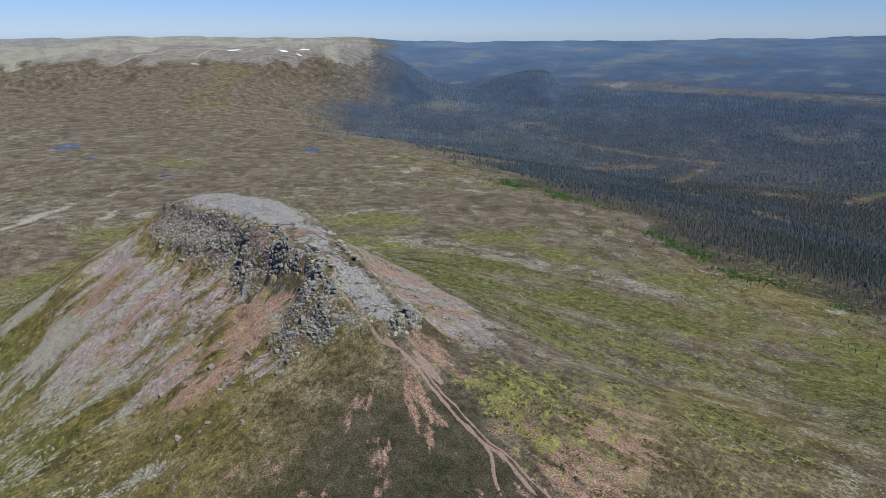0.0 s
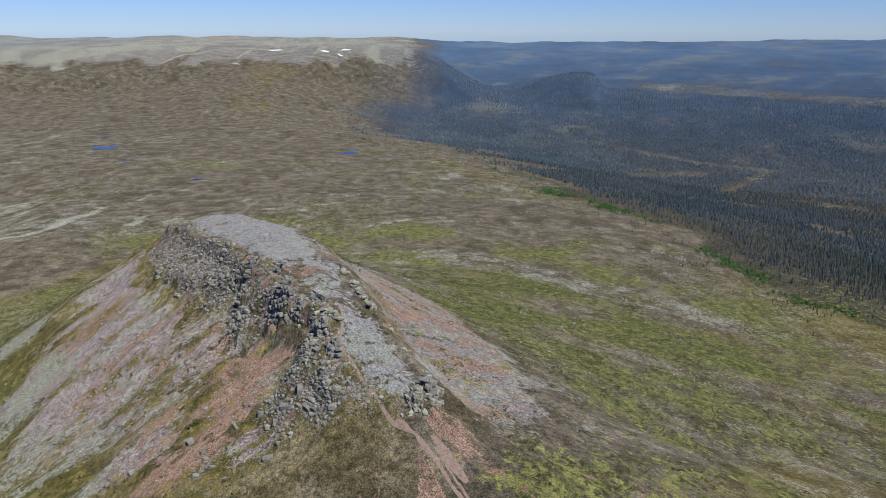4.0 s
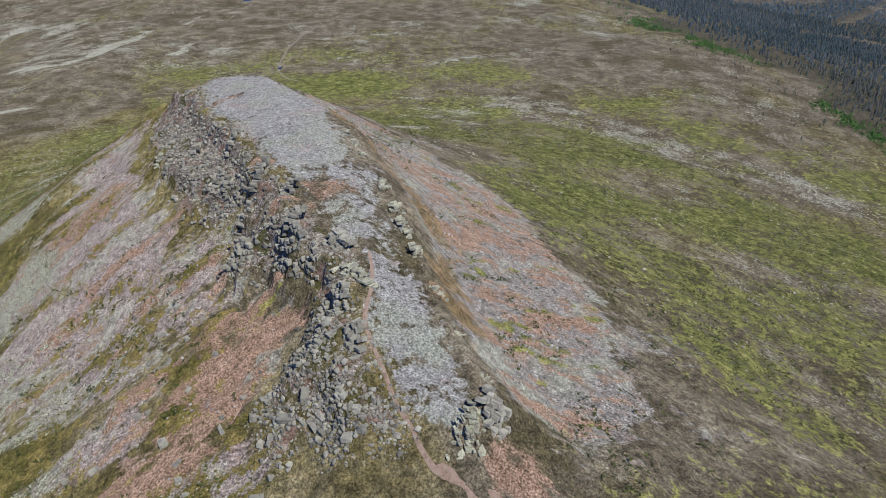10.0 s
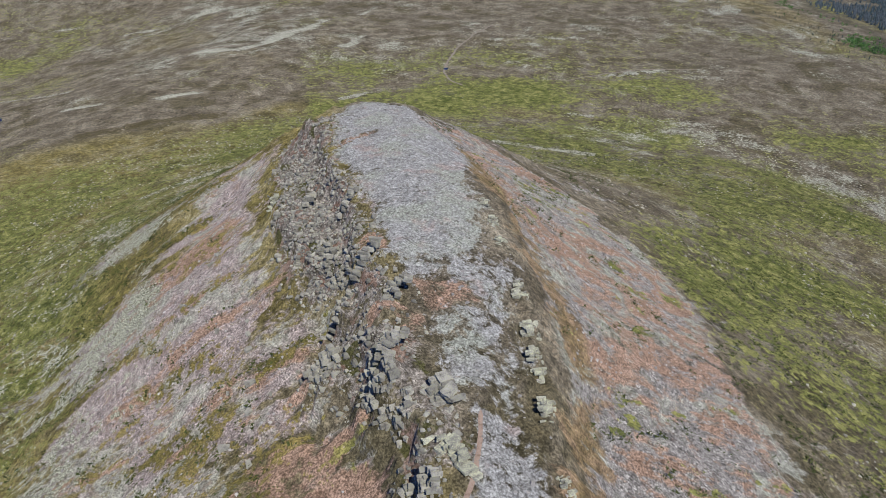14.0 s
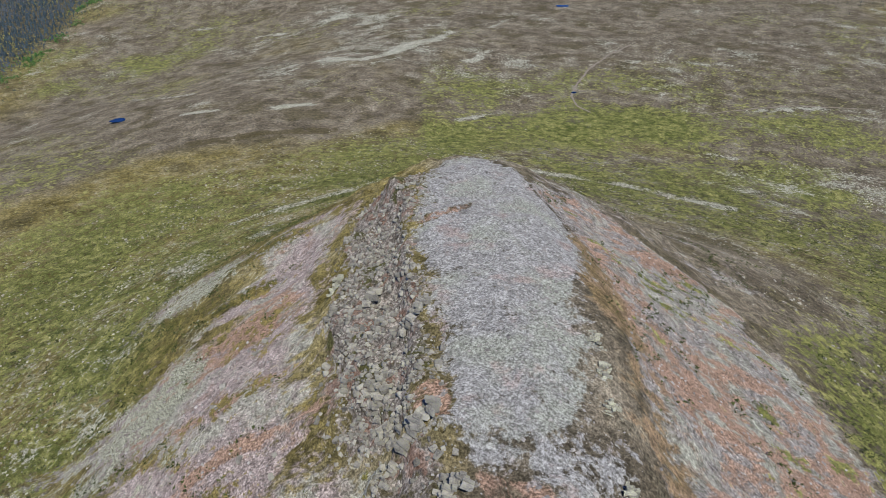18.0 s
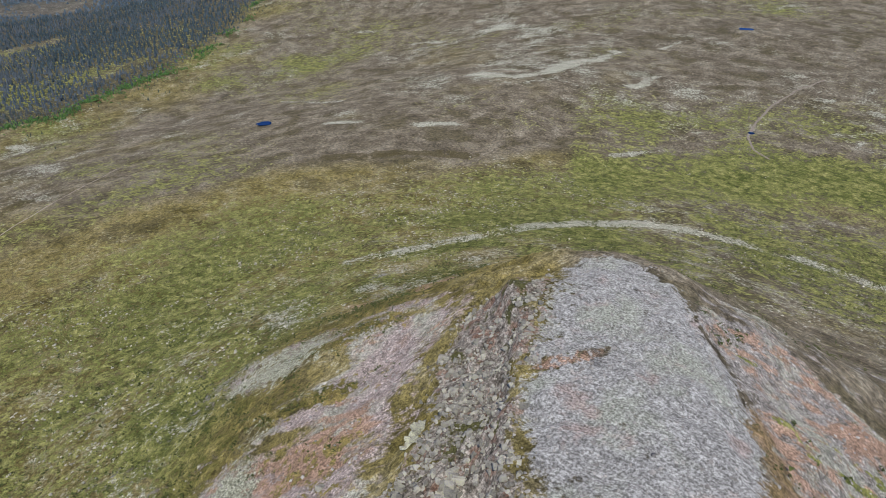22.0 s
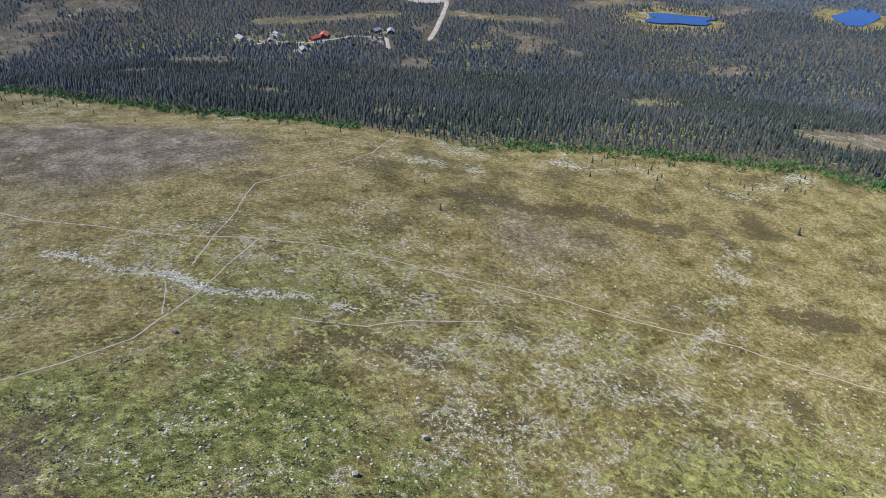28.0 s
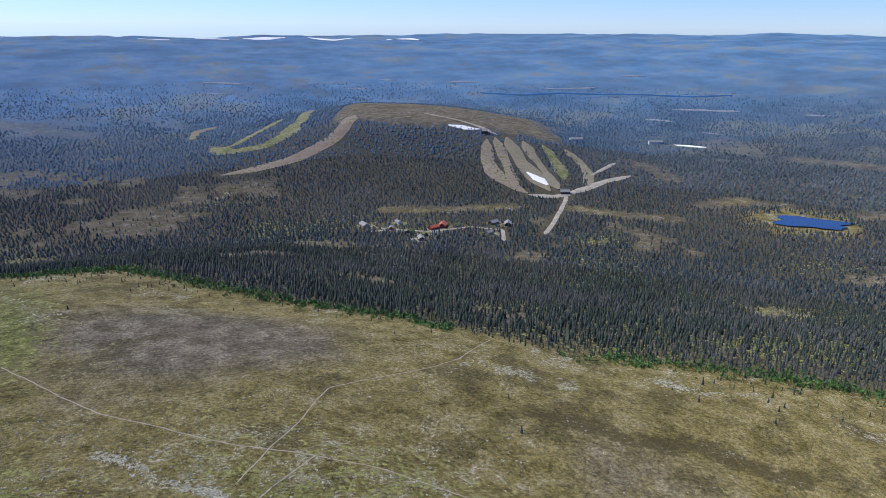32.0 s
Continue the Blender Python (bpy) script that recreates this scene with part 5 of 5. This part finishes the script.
path("path", TRAIL_RIDGE[:10], 0.8, 0.10, SOIL, "worn path of reddish soil along the crest", seed=1)
path("path", TRAIL_RIDGE[8:], 1.25, 0.10, SOIL, "broad eroded path of pink soil down the nose of the ridge", seed=2, ragged=0.9)
path("path", [(x + 3.5, y - 1.5) for x, y in TRAIL_RIDGE[10:]], 0.7, 0.14, SOIL, "side strand of the eroded path", seed=3, ragged=0.9)
path("path", TRAIL_BRANCH, 1.0, 0.1, SOIL, "narrow side path through dark heather", seed=4)
path("path", TRAIL_FORK, 0.65, 0.12, GRIT, "narrow trodden path through heath", seed=5)
path("path", TRAIL_SPUR, 0.55, 0.12, GRIT, "short trodden spur beside the stone river", seed=6)
path("path", TRAIL_LONG, 0.75, 0.16, GRIT, "long pale path across the open heath", seed=7)
path("path", TRAIL_NORTH, 0.6, 0.14, GRIT, "thin pale path that leads to the forest", seed=8)
path("path", TRAIL_SIDE, 0.6, 0.12, GRIT, "faint footpath in the heath", seed=9)
path("path", TRACK_PLATEAU, 2.0, 0.25, DUST, "faint curved track on brown heath", seed=15)
path("path", TRACK_EAST, 1.8, 0.25, DUST, "faint sandy track on brown heath", seed=10)
path("road", MTN_ROAD, 9, 1.2, GRAVEL, "gravel road up the far ridge", "road", seed=11)
path("road", MTN_ROADB, 8, 1.2, GRAVEL, "pale track on the far ridge", "road", seed=12)
path("road", ROAD, 9, 0.8, GRAVEL, "broad gravel road through the forest", "road", seed=13, ragged=0.15)
path("road", VILLAGE_ROAD, 7, 0.8, GRAVEL, "gravel road in the cabin village", "road", seed=14, ragged=0.3)

soil_mesh = blob_patch("soil_patch", (-5, 210), 5.0, 1.6, 2.3, 0.09, SOIL, 11, False, 40, 0.7)
tagged(new("soil_patch", soil_mesh), "bare pink soil worn by feet below the outcrop", "soil", kind="structure")

# ---- ski slopes ----
for line, w, mat, words in ((PISTE_RED, 34, REDTURF, "reddish worn ski slope between strips of spruce"), (PISTE_TWO, 22, REDTURF, "narrow worn ski slope"),
                            (PISTE_WIDE, 44, DUNTURF, "broad dry ski slope"), (PISTE_FOUR, 32, DUNTURF, "dry grassy ski slope"), (PISTE_FIVE, 30, TURF, "green ski slope"),
                            (PISTE_SIX, 24, DUNTURF, "curving ski slope"), (PISTE_FLOOR, 24, GRAVEL, "gravel run-out at the foot of the slopes"), (PISTE_LINK, 9, GRAVEL, "gravel track"),
                            (PISTE_GREEN, 40, TURF, "green curving ski slope"), (PISTE_GREENB, 26, TURF, "narrow green ski slope"), (PISTE_BIG, 36, REDTURF, "long worn ski slope with bare soil"),
                            (PISTE_LEFT, 22, DUNTURF, "dry clearing beside the slopes"), (HILL_ROAD, 14, GRAVEL, "gravel road over the bare hill")):
    tagged(new("ski_slope", drape("ski_slope", line, w, 1.6, mat, 0.7, 5, int(w), 9)), words, "ski slope", kind="structure")
for line, w, words in ((SNOW_TOP, 44, "long patch of old snow under the hilltop"), (SNOW_LOW, 38, "stored snow on the slope"), (SNOW_FAR, 16, "far strip of stored snow")):
    tagged(new("snow_patch", drape("snow_patch", line, w, 2.6, SNOW, 0.25, 5, int(w), 6)), words, "snow", "snow patches")
for line, w in ((SNOW_A, 12), (SNOW_B, 10), (SNOW_C, 14), (SNOW_D, 12), (SNOW_E, 7)):
    tagged(new("snow_patch", drape("snow_patch", line, w, 2.0, SNOW, 0.6, 5, int(w), 5)), "last snow on the far ridge", "snow", "snow patches")

# ---- lakes and ponds ----
def pond(line, breadth, label, lift=0.25, ratio=1.0):
    p = np.array(line, float)
    c = p.mean(0)
    span = np.hypot(*(p[-1] - p[0])) / 2 * ratio
    turn = math.atan2(*(p[-1] - p[0])[::-1])
    return tagged(new("pond", blob_patch("pond", c, span, breadth, turn, lift, WATER, int(abs(c[0])) % 50, "top")), label, "water", "ponds on the fell", "structure")


for line, breadth in ((POND_A, 17), (POND_B, 7), (POND_C, 14), (POND_D, 5), (POND_E, 7), (POND_F, 5), (POND_G, 3)):
    pond(line, breadth, "small blue tarn in brown heath")
lake_mid = np.mean(LAKE, axis=0)
tagged(new("lake", blob_patch("lake", lake_mid, 74, 42, 2.27, 0.8, WATER, 6, "top", 72, 0.8)), "deep blue lake with straw-coloured shores", "lake", kind="structure")
tagged(new("lake", blob_patch("lake", np.mean(LAKEB, axis=0), 75, 32, 0.4, 0.8, WATER, 9, "top", 56, 0.5)), "second blue lake among bogs", "lake", kind="structure")

# ---- trees ----
def spruce_shape(tiers, sides, seed, radius=0.17):
    """A narrow spruce of ragged, drooping tiers, one metre high."""
    r = np.random.default_rng(seed)
    co, tri = [], []
    for k in range(tiers):
        lo, hi = k / (tiers + 0.4) * 0.95 + 0.04, min(1.0, (k + 1.75) / (tiers + 0.4))
        if k == tiers - 1:
            hi = 1.0
        rad = radius * (1 - 0.8 * k / tiers) * r.uniform(0.85, 1.15)
        base = len(co)
        co.append((r.normal(0, 0.008), r.normal(0, 0.008), hi))
        for i in range(sides):
            a = 2 * math.pi * (i + 0.5 * (k % 2)) / sides
            q = rad * r.uniform(0.6, 1.2)
            co.append((q * math.cos(a), q * math.sin(a), lo + r.uniform(-0.03, 0.04)))
        tri += [(base, base + 1 + i, base + 1 + (i + 1) % sides) for i in range(sides)]
    return np.array(co), np.array(tri)


def clump_shape(count, seed, spread=0.5):
    """A loose ball of leafy triangles, one metre high."""
    r = np.random.default_rng(seed)
    co, tri = [], []
    for k in range(count):
        v = r.normal(0, 1, 3)
        v = v / np.linalg.norm(v) * r.uniform(0.5, 1.0) * np.array([spread, spread, 0.45]) + (0, 0, 0.5)
        e = r.normal(0, 0.2, (3, 3))
        co += [tuple(v + e[0]), tuple(v + e[1]), tuple(v + e[2])]
        tri.append((3 * k, 3 * k + 1, 3 * k + 2))
    return np.array(co), np.array(tri)


NEAR = [spruce_shape(4, 4, s, 0.2) for s in range(7)]
MID = [spruce_shape(3, 4, s + 10, 0.2) for s in range(5)]
FAR = [spruce_shape(2, 4, s + 20, 0.21) for s in range(4)]
BUSH = [clump_shape(12, s) for s in range(5)]
TUSSOCK = [clump_shape(6, s + 40, 0.75) for s in range(7)]
OPEN = [(TRAIL_LONG, 4), (ROAD, 12), (VILLAGE_ROAD, 9), (PISTE_RED, 17), (PISTE_TWO, 11), (PISTE_WIDE, 26), (PISTE_FOUR, 14), (PISTE_FIVE, 13), (PISTE_SIX, 10), (PISTE_FLOOR, 16),
        (PISTE_LINK, 7), (PISTE_GREEN, 21), (PISTE_GREENB, 16), (PISTE_BIG, 24), (PISTE_LEFT, 14), (SNOW_LOW, 22), (SNOW_FAR, 18)]



def woods(spacing, lo, hi, seed):
    """Places for trees on a jittered grid, in the ring between two distances, where the forest stands open to view."""
    r = np.random.default_rng(seed)
    x, y = np.meshgrid(np.arange(HUB[0] - hi, HUB[0] + hi, spacing), np.arange(HUB[1] - hi, HUB[1] + hi, spacing))
    x, y = x.ravel(), y.ravel()
    d = np.hypot(x - HUB[0], y - HUB[1])
    yaw = np.degrees(np.arctan2(-(x - HUB[0]), y - HUB[1])) % 360
    keep = (d > lo) & (d < hi) & ((yaw < 198) | (yaw > 297))
    x, y = x[keep], y[keep]
    x, y = x + r.uniform(-0.55, 0.55, len(x)) * spacing, y + r.uniform(-0.55, 0.55, len(y)) * spacing
    out = edge_out(x, y)
    loose = 12 + 90 * np.maximum(smooth(-150, 150, x), smooth(800, 1300, y) * (x > -1000)) + 220 * smooth(1250, 1800, y) * (x > -1100)
    keep = r.uniform(0, 1, len(x)) < np.clip((out + 10) / loose, 0, 1) ** 1.5
    x, y, out = x[keep], y[keep], out[keep]
    thin = fbm(x, y * 1.0, 130, 4, 303)
    keep = (thin > -0.36) | (out < 60) | (r.uniform(0, 1, len(x)) < 0.2)
    keep &= r.uniform(0, 1, len(x)) < np.clip(1.15 + thin * 1.1, 0.45, 1)
    u, v = ski_frame(x, y)
    bare = smooth(-260, -130, v + fbm(x, y, 60, 4, 71) * 40) * (1 - smooth(220, 360, v)) * ring(u, -260, -200, 320, 420)
    keep &= (bare < 0.5) & (open_bog(x, y) < 0.35)
    bearing, away = np.degrees(np.arctan2(x, y)), np.hypot(x, y)
    keep &= ~((bearing > -75) & (bearing < -4) & (away > 2560))
    for line, w in BOGS + tuple(OPEN):
        keep &= near_line(x + 12 * thin, y - 12 * thin, line, w) < r.uniform(0.1, 0.9, len(x))
    for hx, hy in VILLAGE:
        keep &= np.hypot(x - hx, y - hy) > 15 + 9 * fbm(x, y, 15, 2, 309)
    lx, ly = x - lake_mid[0], y - lake_mid[1]
    keep &= np.hypot((lx * -0.643 + ly * 0.766) / 92, (lx * 0.766 + ly * 0.643) / 58) > 1
    keep &= r.uniform(0, 1, len(x)) > 0.8 * smooth(2150, 2900, np.hypot(x - HUB[0], y - HUB[1])) * (y < 0)
    keep &= np.hypot(x + 1588, y + 482) > 75
    return x[keep], y[keep], out[keep]


def forest(name, label, x, y, out, shapes, lo, hi, material, wide=1.0):
    n = len(x)
    d = np.hypot(x - HUB[0], y - HUB[1])
    h = RNG.uniform(lo, hi, n) * (0.55 + 0.45 * smooth(0, 45, out)) * (1 + 0.25 * fbm(x, y, 90, 2, 305)) * far_scale(d) ** 0.7
    w = h * wide * RNG.uniform(0.85, 1.25, n)
    at = np.stack([x, y, ground_z(x, y) - 0.3], -1)
    co, f = stamp(shapes, at, np.stack([w, w, h], -1), RNG.uniform(0, 6.3, n), 0.03)
    return tagged(new(name, mesh_of(name, co, f, material)), label, "forest", kind="stuff")


def split(x, y, out, seed):
    grey = np.random.default_rng(seed).uniform(0, 1, len(x)) < np.clip(0.3 + 1.5 * fbm(x, y, 170, 4, 307), 0.08, 0.85)
    return (x[~grey], y[~grey], out[~grey]), (x[grey], y[grey], out[grey])


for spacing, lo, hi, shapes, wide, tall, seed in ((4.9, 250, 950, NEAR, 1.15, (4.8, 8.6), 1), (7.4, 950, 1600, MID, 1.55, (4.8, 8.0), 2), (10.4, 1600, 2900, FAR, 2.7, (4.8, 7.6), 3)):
    # the two farther rings take needles with haze in their colour
    leaf, grey_leaf = ((NEEDLE, GREYWOOD), (MIDHAZENEEDLE, MIDHAZEGREY), (FARHAZENEEDLE, FARHAZEGREY))[seed - 1]
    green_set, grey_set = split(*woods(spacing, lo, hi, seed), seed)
    for (x, y, out), mat, south_mat, words in ((green_set, leaf, SOUTHHAZENEEDLE, "dense dark green spruce forest"), (grey_set, grey_leaf, SOUTHHAZEGREY, "grey lichen-hung spruce forest")):
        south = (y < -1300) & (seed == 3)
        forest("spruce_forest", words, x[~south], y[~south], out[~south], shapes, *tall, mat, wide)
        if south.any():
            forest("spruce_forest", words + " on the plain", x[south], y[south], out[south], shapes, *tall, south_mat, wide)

edge_t = np.array(TREELINE, float)[2:25]
edge_run = np.r_[0, np.cumsum(np.hypot(*np.diff(edge_t, axis=0).T))]
at_run = RNG.uniform(0, edge_run[-1], 64000)
ex = np.interp(at_run, edge_run, edge_t[:, 0]) + RNG.normal(0, 26, 64000)
ey = np.interp(at_run, edge_run, edge_t[:, 1]) + RNG.normal(0, 26, 64000)
ok = (np.abs(edge_out(ex, ey) + 1) < RNG.gamma(2.0, 5.0, 64000)) & (fbm(ex, ey, 60, 3, 311) > -0.22)
yaw = np.degrees(np.arctan2(-(ex - HUB[0]), ey - HUB[1])) % 360
ok &= (yaw < 198) | (yaw > 297)
ex, ey = ex[ok], ey[ok]
h = RNG.uniform(1.6, 4.2, len(ex))
co, f = stamp(BUSH, np.stack([ex, ey, ground_z(ex, ey) - 0.2], -1), np.stack([h, h, h], -1), RNG.uniform(0, 6.3, len(ex)))
tagged(new("birch_thicket", mesh_of("birch_thicket", co, f, BIRCH)), "bright green mountain birch along the forest edge", "thicket", kind="stuff")


at_run = RNG.uniform(0, edge_run[-1], 5200)
sx = np.interp(at_run, edge_run, edge_t[:, 0]) + RNG.normal(0, 34, 5200)
sy = np.interp(at_run, edge_run, edge_t[:, 1]) + RNG.normal(0, 34, 5200)
s_out = outside(sx, sy)
ok = (s_out < 8) & (s_out > -95) & (fbm(sx, sy, 70, 3, 317) > -0.05)
sx, sy = sx[ok], sy[ok]
h = RNG.uniform(1.2, 4.2, len(sx))
co, f = stamp(NEAR, np.stack([sx, sy, ground_z(sx, sy) - 0.1], -1), np.stack([h * 1.1, h * 1.1, h], -1), RNG.uniform(0, 6.3, len(sx)), 0.05)
tagged(new("young_spruces", mesh_of("young_spruces", co, f, NEEDLE)), "thin scatter of stunted young spruces before the forest", "trees", kind="stuff")


def w_straw(x, y):
    a, b, _, _ = cover(x, y)
    d, along, across, fore = crest_d(x, y)
    return ring(d, 70, 130, 330, 520) * np.clip(1 - b[:, 1], 0, 1) * np.clip(0.5 + 1.2 * fbm(x, y, 18, 3, 333), 0, 1)


def w_tuft(x, y):
    a, _, _, _ = cover(x, y)
    d, along, across, fore = crest_d(x, y)
    reach = ring(d, 24, 34, 190, 340) + 0.6 * ring(d, 120, 200, 330, 420) * (across > 40)
    lump = fbm(x, y, 9, 3, 327)
    flank = smooth(0.12, 0.3, lump) * (ring(d, 18, 26, 110, 150) * (across > 4) + 0.6 * ring(d, 26, 34, 60, 90) * (across < 0) * (fore < 130))
    return np.clip(np.clip(reach, 0, 1) * smooth(0.3, 0.62, a[:, 2] + 0.35 * lump) + flank, 0, 1)


gx, gy = scatter(90000, (-420, 20, 300, 680), w_tuft, 61)
h = RNG.uniform(0.35, 1.0, len(gx))
co, f = stamp(TUSSOCK, np.stack([gx, gy, ground_z(gx, gy) - 0.15], -1), np.stack([h * 2.2, h * 2.2, h], -1), RNG.uniform(0, 6.3, len(gx)))
wx, wy = scatter(56000, (-520, -120, 260, 700), w_straw, 63)
wh = RNG.uniform(0.3, 0.75, len(wx))
straw_co, straw_f = stamp(TUSSOCK, np.stack([wx, wy, ground_z(wx, wy) - 0.15], -1), np.stack([wh * 2.2, wh * 2.2, wh], -1), RNG.uniform(0, 6.3, len(wx)))
tagged(new("grass_tufts", mesh_of("grass_tufts", straw_co, straw_f, STRAWTUFT)), "pale dry grass tufts over the open heath", "grass", kind="stuff")
tagged(new("heath_tufts", mesh_of("heath_tufts", co, f, TUFT)), "low dark green tufts of crowberry and moss on the scree", "shrubs", kind="stuff")


def tree_parts():
    out = []
    for s in range(3):
        v, f = spruce_shape(8, 9, 50 + s, 0.2)
        crown = mesh_of("crown", v * (9, 9, 9), f, NEEDLE)
        bm = bmesh.new()
        bmesh.ops.create_cone(bm, cap_ends=True, segments=8, radius1=0.2, radius2=0.05, depth=7.0, matrix=Matrix.Translation((0, 0, 3.2)))
        trunk = bpy.data.meshes.new("trunk")
        bm.to_mesh(trunk)
        bm.free()
        trunk.materials.append(BARK)
        out.append((trunk, crown))
    return out


TREES = tree_parts()
r = random.Random(51)


def lone_spruce(x, y, size):
    trunk, crown = r.choice(TREES)
    t = thing("spruce_tree", (x, y, float(ground_z(x, y)) - 0.1), "lone stunted spruce on open heath", "tree", "scattered spruces on the heath")
    t.rotation_euler, t.scale = (0, 0, r.uniform(0, 6.3)), (size, size, size)
    part("trunk", trunk, t)
    part("crown", crown, t)


for x, y in ((-490, -8), (-495, 0), (-486, 4), (-500, -14), (-596, -1), (-616, 34), (-464, -37), (-440, -14), (-509, 98), (-508, -45)):
    lone_spruce(x, y, r.uniform(0.4, 0.65))
tx, ty = scatter(1500, (-1000, -420, -30, 900), lambda x, y: ring(outside(x, y), -190, -60, -12, -4) * np.clip(fbm(x, y, 110, 3, 313) + 0.1, 0, 1) * 0.75, 52)
for x, y in list(zip(tx, ty))[:110]:
    lone_spruce(float(x), float(y), r.uniform(0.2, 0.5))

# ---- the cabin village at the foot of the ski hill ----
PAINT_RED = plain("red_paint", (0.28, 0.05, 0.035), (0.36, 0.075, 0.05), 2.0, 0.8)
PAINT_TAN = plain("tan_boards", (0.40, 0.30, 0.20), (0.50, 0.40, 0.28), 2.0, 0.8)
PAINT_WHITE = plain("white_paint", (0.70, 0.69, 0.66), (0.80, 0.79, 0.76), 2.0, 0.7)
PAINT_DARK = plain("dark_boards", (0.07, 0.055, 0.045), (0.12, 0.10, 0.085), 2.0, 0.8)
ROOF_RED = plain("red_roof", (0.42, 0.10, 0.06), (0.52, 0.16, 0.10), 2.0, 0.7)
ROOF_GREY = plain("grey_roof", (0.22, 0.22, 0.22), (0.36, 0.36, 0.36), 2.0, 0.6)
ROOF_SOD = plain("sod_roof", (0.10, 0.13, 0.04), (0.18, 0.2, 0.07), 2.0, 0.95)
PANE = plain("window_pane", (0.03, 0.04, 0.05), (0.06, 0.07, 0.09), 2.0, 0.1)


def box_mesh(name, sx, sy, sz, material, at=(0, 0, 0)):
    bm = bmesh.new()
    bmesh.ops.create_cube(bm, size=1.0, matrix=Matrix.Translation(at) @ Matrix.Diagonal((sx, sy, sz, 1)))
    bmesh.ops.bevel(bm, geom=bm.edges[:], offset=min(sx, sy, sz) * 0.06, segments=1, affect="EDGES")
    me = bpy.data.meshes.new(name)
    bm.to_mesh(me)
    bm.free()
    me.materials.append(material)
    return me


def gable_mesh(name, length, width, eaves, ridge, material):
    """Walls with gable ends, as one closed body."""
    a, b = length / 2, width / 2
    v = [(-a, -b, -1.2), (a, -b, -1.2), (a, b, -1.2), (-a, b, -1.2), (-a, -b, eaves), (a, -b, eaves), (a, b, eaves), (-a, b, eaves), (-a, 0, ridge), (a, 0, ridge)]
    me = bpy.data.meshes.new(name)
    me.from_pydata(v, [], [(0, 1, 5, 4), (2, 3, 7, 6), (0, 4, 8, 7, 3), (1, 2, 6, 9, 5), (4, 5, 9, 8), (6, 7, 8, 9), (0, 3, 2, 1)])
    me.materials.append(material)
    return me


def house(x, y, turn, length, width, eaves, wall, roof, label):
    t = thing("house", (x, y, float(ground_z(x, y)) + 0.3), label, "house", "cabins in the village")
    t.rotation_euler = (0, 0, radians(turn))
    ridge = eaves + width * 0.3
    part("wall", gable_mesh("wall", length, width, eaves, ridge, wall), t)
    slope = math.atan2(ridge - eaves, width / 2)
    for s in (-1, 1):
        m = Matrix.Translation((0, s * width / 4 * 1.12, (eaves + ridge) / 2 + 0.1)) @ Matrix.Rotation(-s * slope, 4, "X")
        part("roof", box_mesh("roof", length + 1.0, width / 2 / math.cos(slope) * 1.2, 0.25, roof), t, at=m)
    part("chimney", box_mesh("chimney", 0.8, 0.8, 1.6, ROOF_GREY), t, at=Matrix.Translation((length * 0.2, 0.3, ridge + 0.4)))
    pane, door = box_mesh("window", 1.2, 0.12, 1.3, PANE), box_mesh("door", 1.0, 0.12, 2.1, PAINT_WHITE)
    for k in range(max(2, int(length / 3.5))):
        for s in (-1, 1):
            wx = -length / 2 + (k + 0.5) * length / max(2, int(length / 3.5))
            if s == 1 and k == 0:
                part("door", door, t, at=Matrix.Translation((wx, s * (width / 2 + 0.03), 1.1)))
            else:
                part("window", pane, t, at=Matrix.Translation((wx, s * (width / 2 + 0.03), eaves * 0.55)))


HOMES = ((0, 15, PAINT_RED, ROOF_RED, "red cabin with a red metal roof"), (1, 18, PAINT_RED, ROOF_RED, "long red cabin with a red roof"), (2, 17, PAINT_TAN, ROOF_GREY, "tan lodge with a grey roof"),
         (3, 11, PAINT_DARK, ROOF_SOD, "dark timber cabin with a sod roof"), (4, 14, PAINT_DARK, ROOF_GREY, "dark timber cabin with a grey roof"), (5, 15, PAINT_DARK, ROOF_GREY, "long dark house beside the road"),
         (6, 16, PAINT_DARK, ROOF_GREY, "dark house beside a gravel yard"), (7, 10, PAINT_WHITE, ROOF_GREY, "small white cabin among spruces"), (8, 11, PAINT_TAN, ROOF_SOD, "tan cabin with a sod roof"),
         (9, 10, PAINT_DARK, ROOF_SOD, "small dark cabin on a lawn"), (10, 12, PAINT_TAN, ROOF_GREY, "tan cabin under the spruces"), (11, 10, PAINT_RED, ROOF_GREY, "small red cabin with a grey roof"))
for k, length, wall, roof, words in HOMES:
    house(*VILLAGE[k], 20 + 37 * k % 90, length * 1.3, length * 0.7, 3.8, wall, roof, words)
for (x, y), length, words in (((-1243, -1398), 34, "long white lodge beside the slopes"), ((-1522, -1415), 40, "white hotel in the forest"), ((-972, -1012), 20, "dark lift house at the foot of the slopes"), ((-955, -1372), 14, "hut on the bare hill")):
    house(x, y, 160, length, 12, 6, PAINT_WHITE if "white" in words else PAINT_DARK, ROOF_GREY, words)

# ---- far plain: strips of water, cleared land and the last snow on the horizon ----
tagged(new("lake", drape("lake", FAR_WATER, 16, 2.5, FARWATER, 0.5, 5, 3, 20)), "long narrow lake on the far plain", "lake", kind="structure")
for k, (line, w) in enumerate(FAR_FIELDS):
    tagged(new("clearing", drape("clearing", line, w, 2.0, HAZECLEARED, 0.6, 5, k, 12)), "pale cleared land in far forest", "clearing", kind="structure")
for k, line in enumerate(FAR_SNOW):
    tagged(new("snow_patch", drape("snow_patch", line, 90, 4.0, SNOW, 0.7, 5, k, 14)), "old snow on hills at the horizon", "snow", "snow patches")
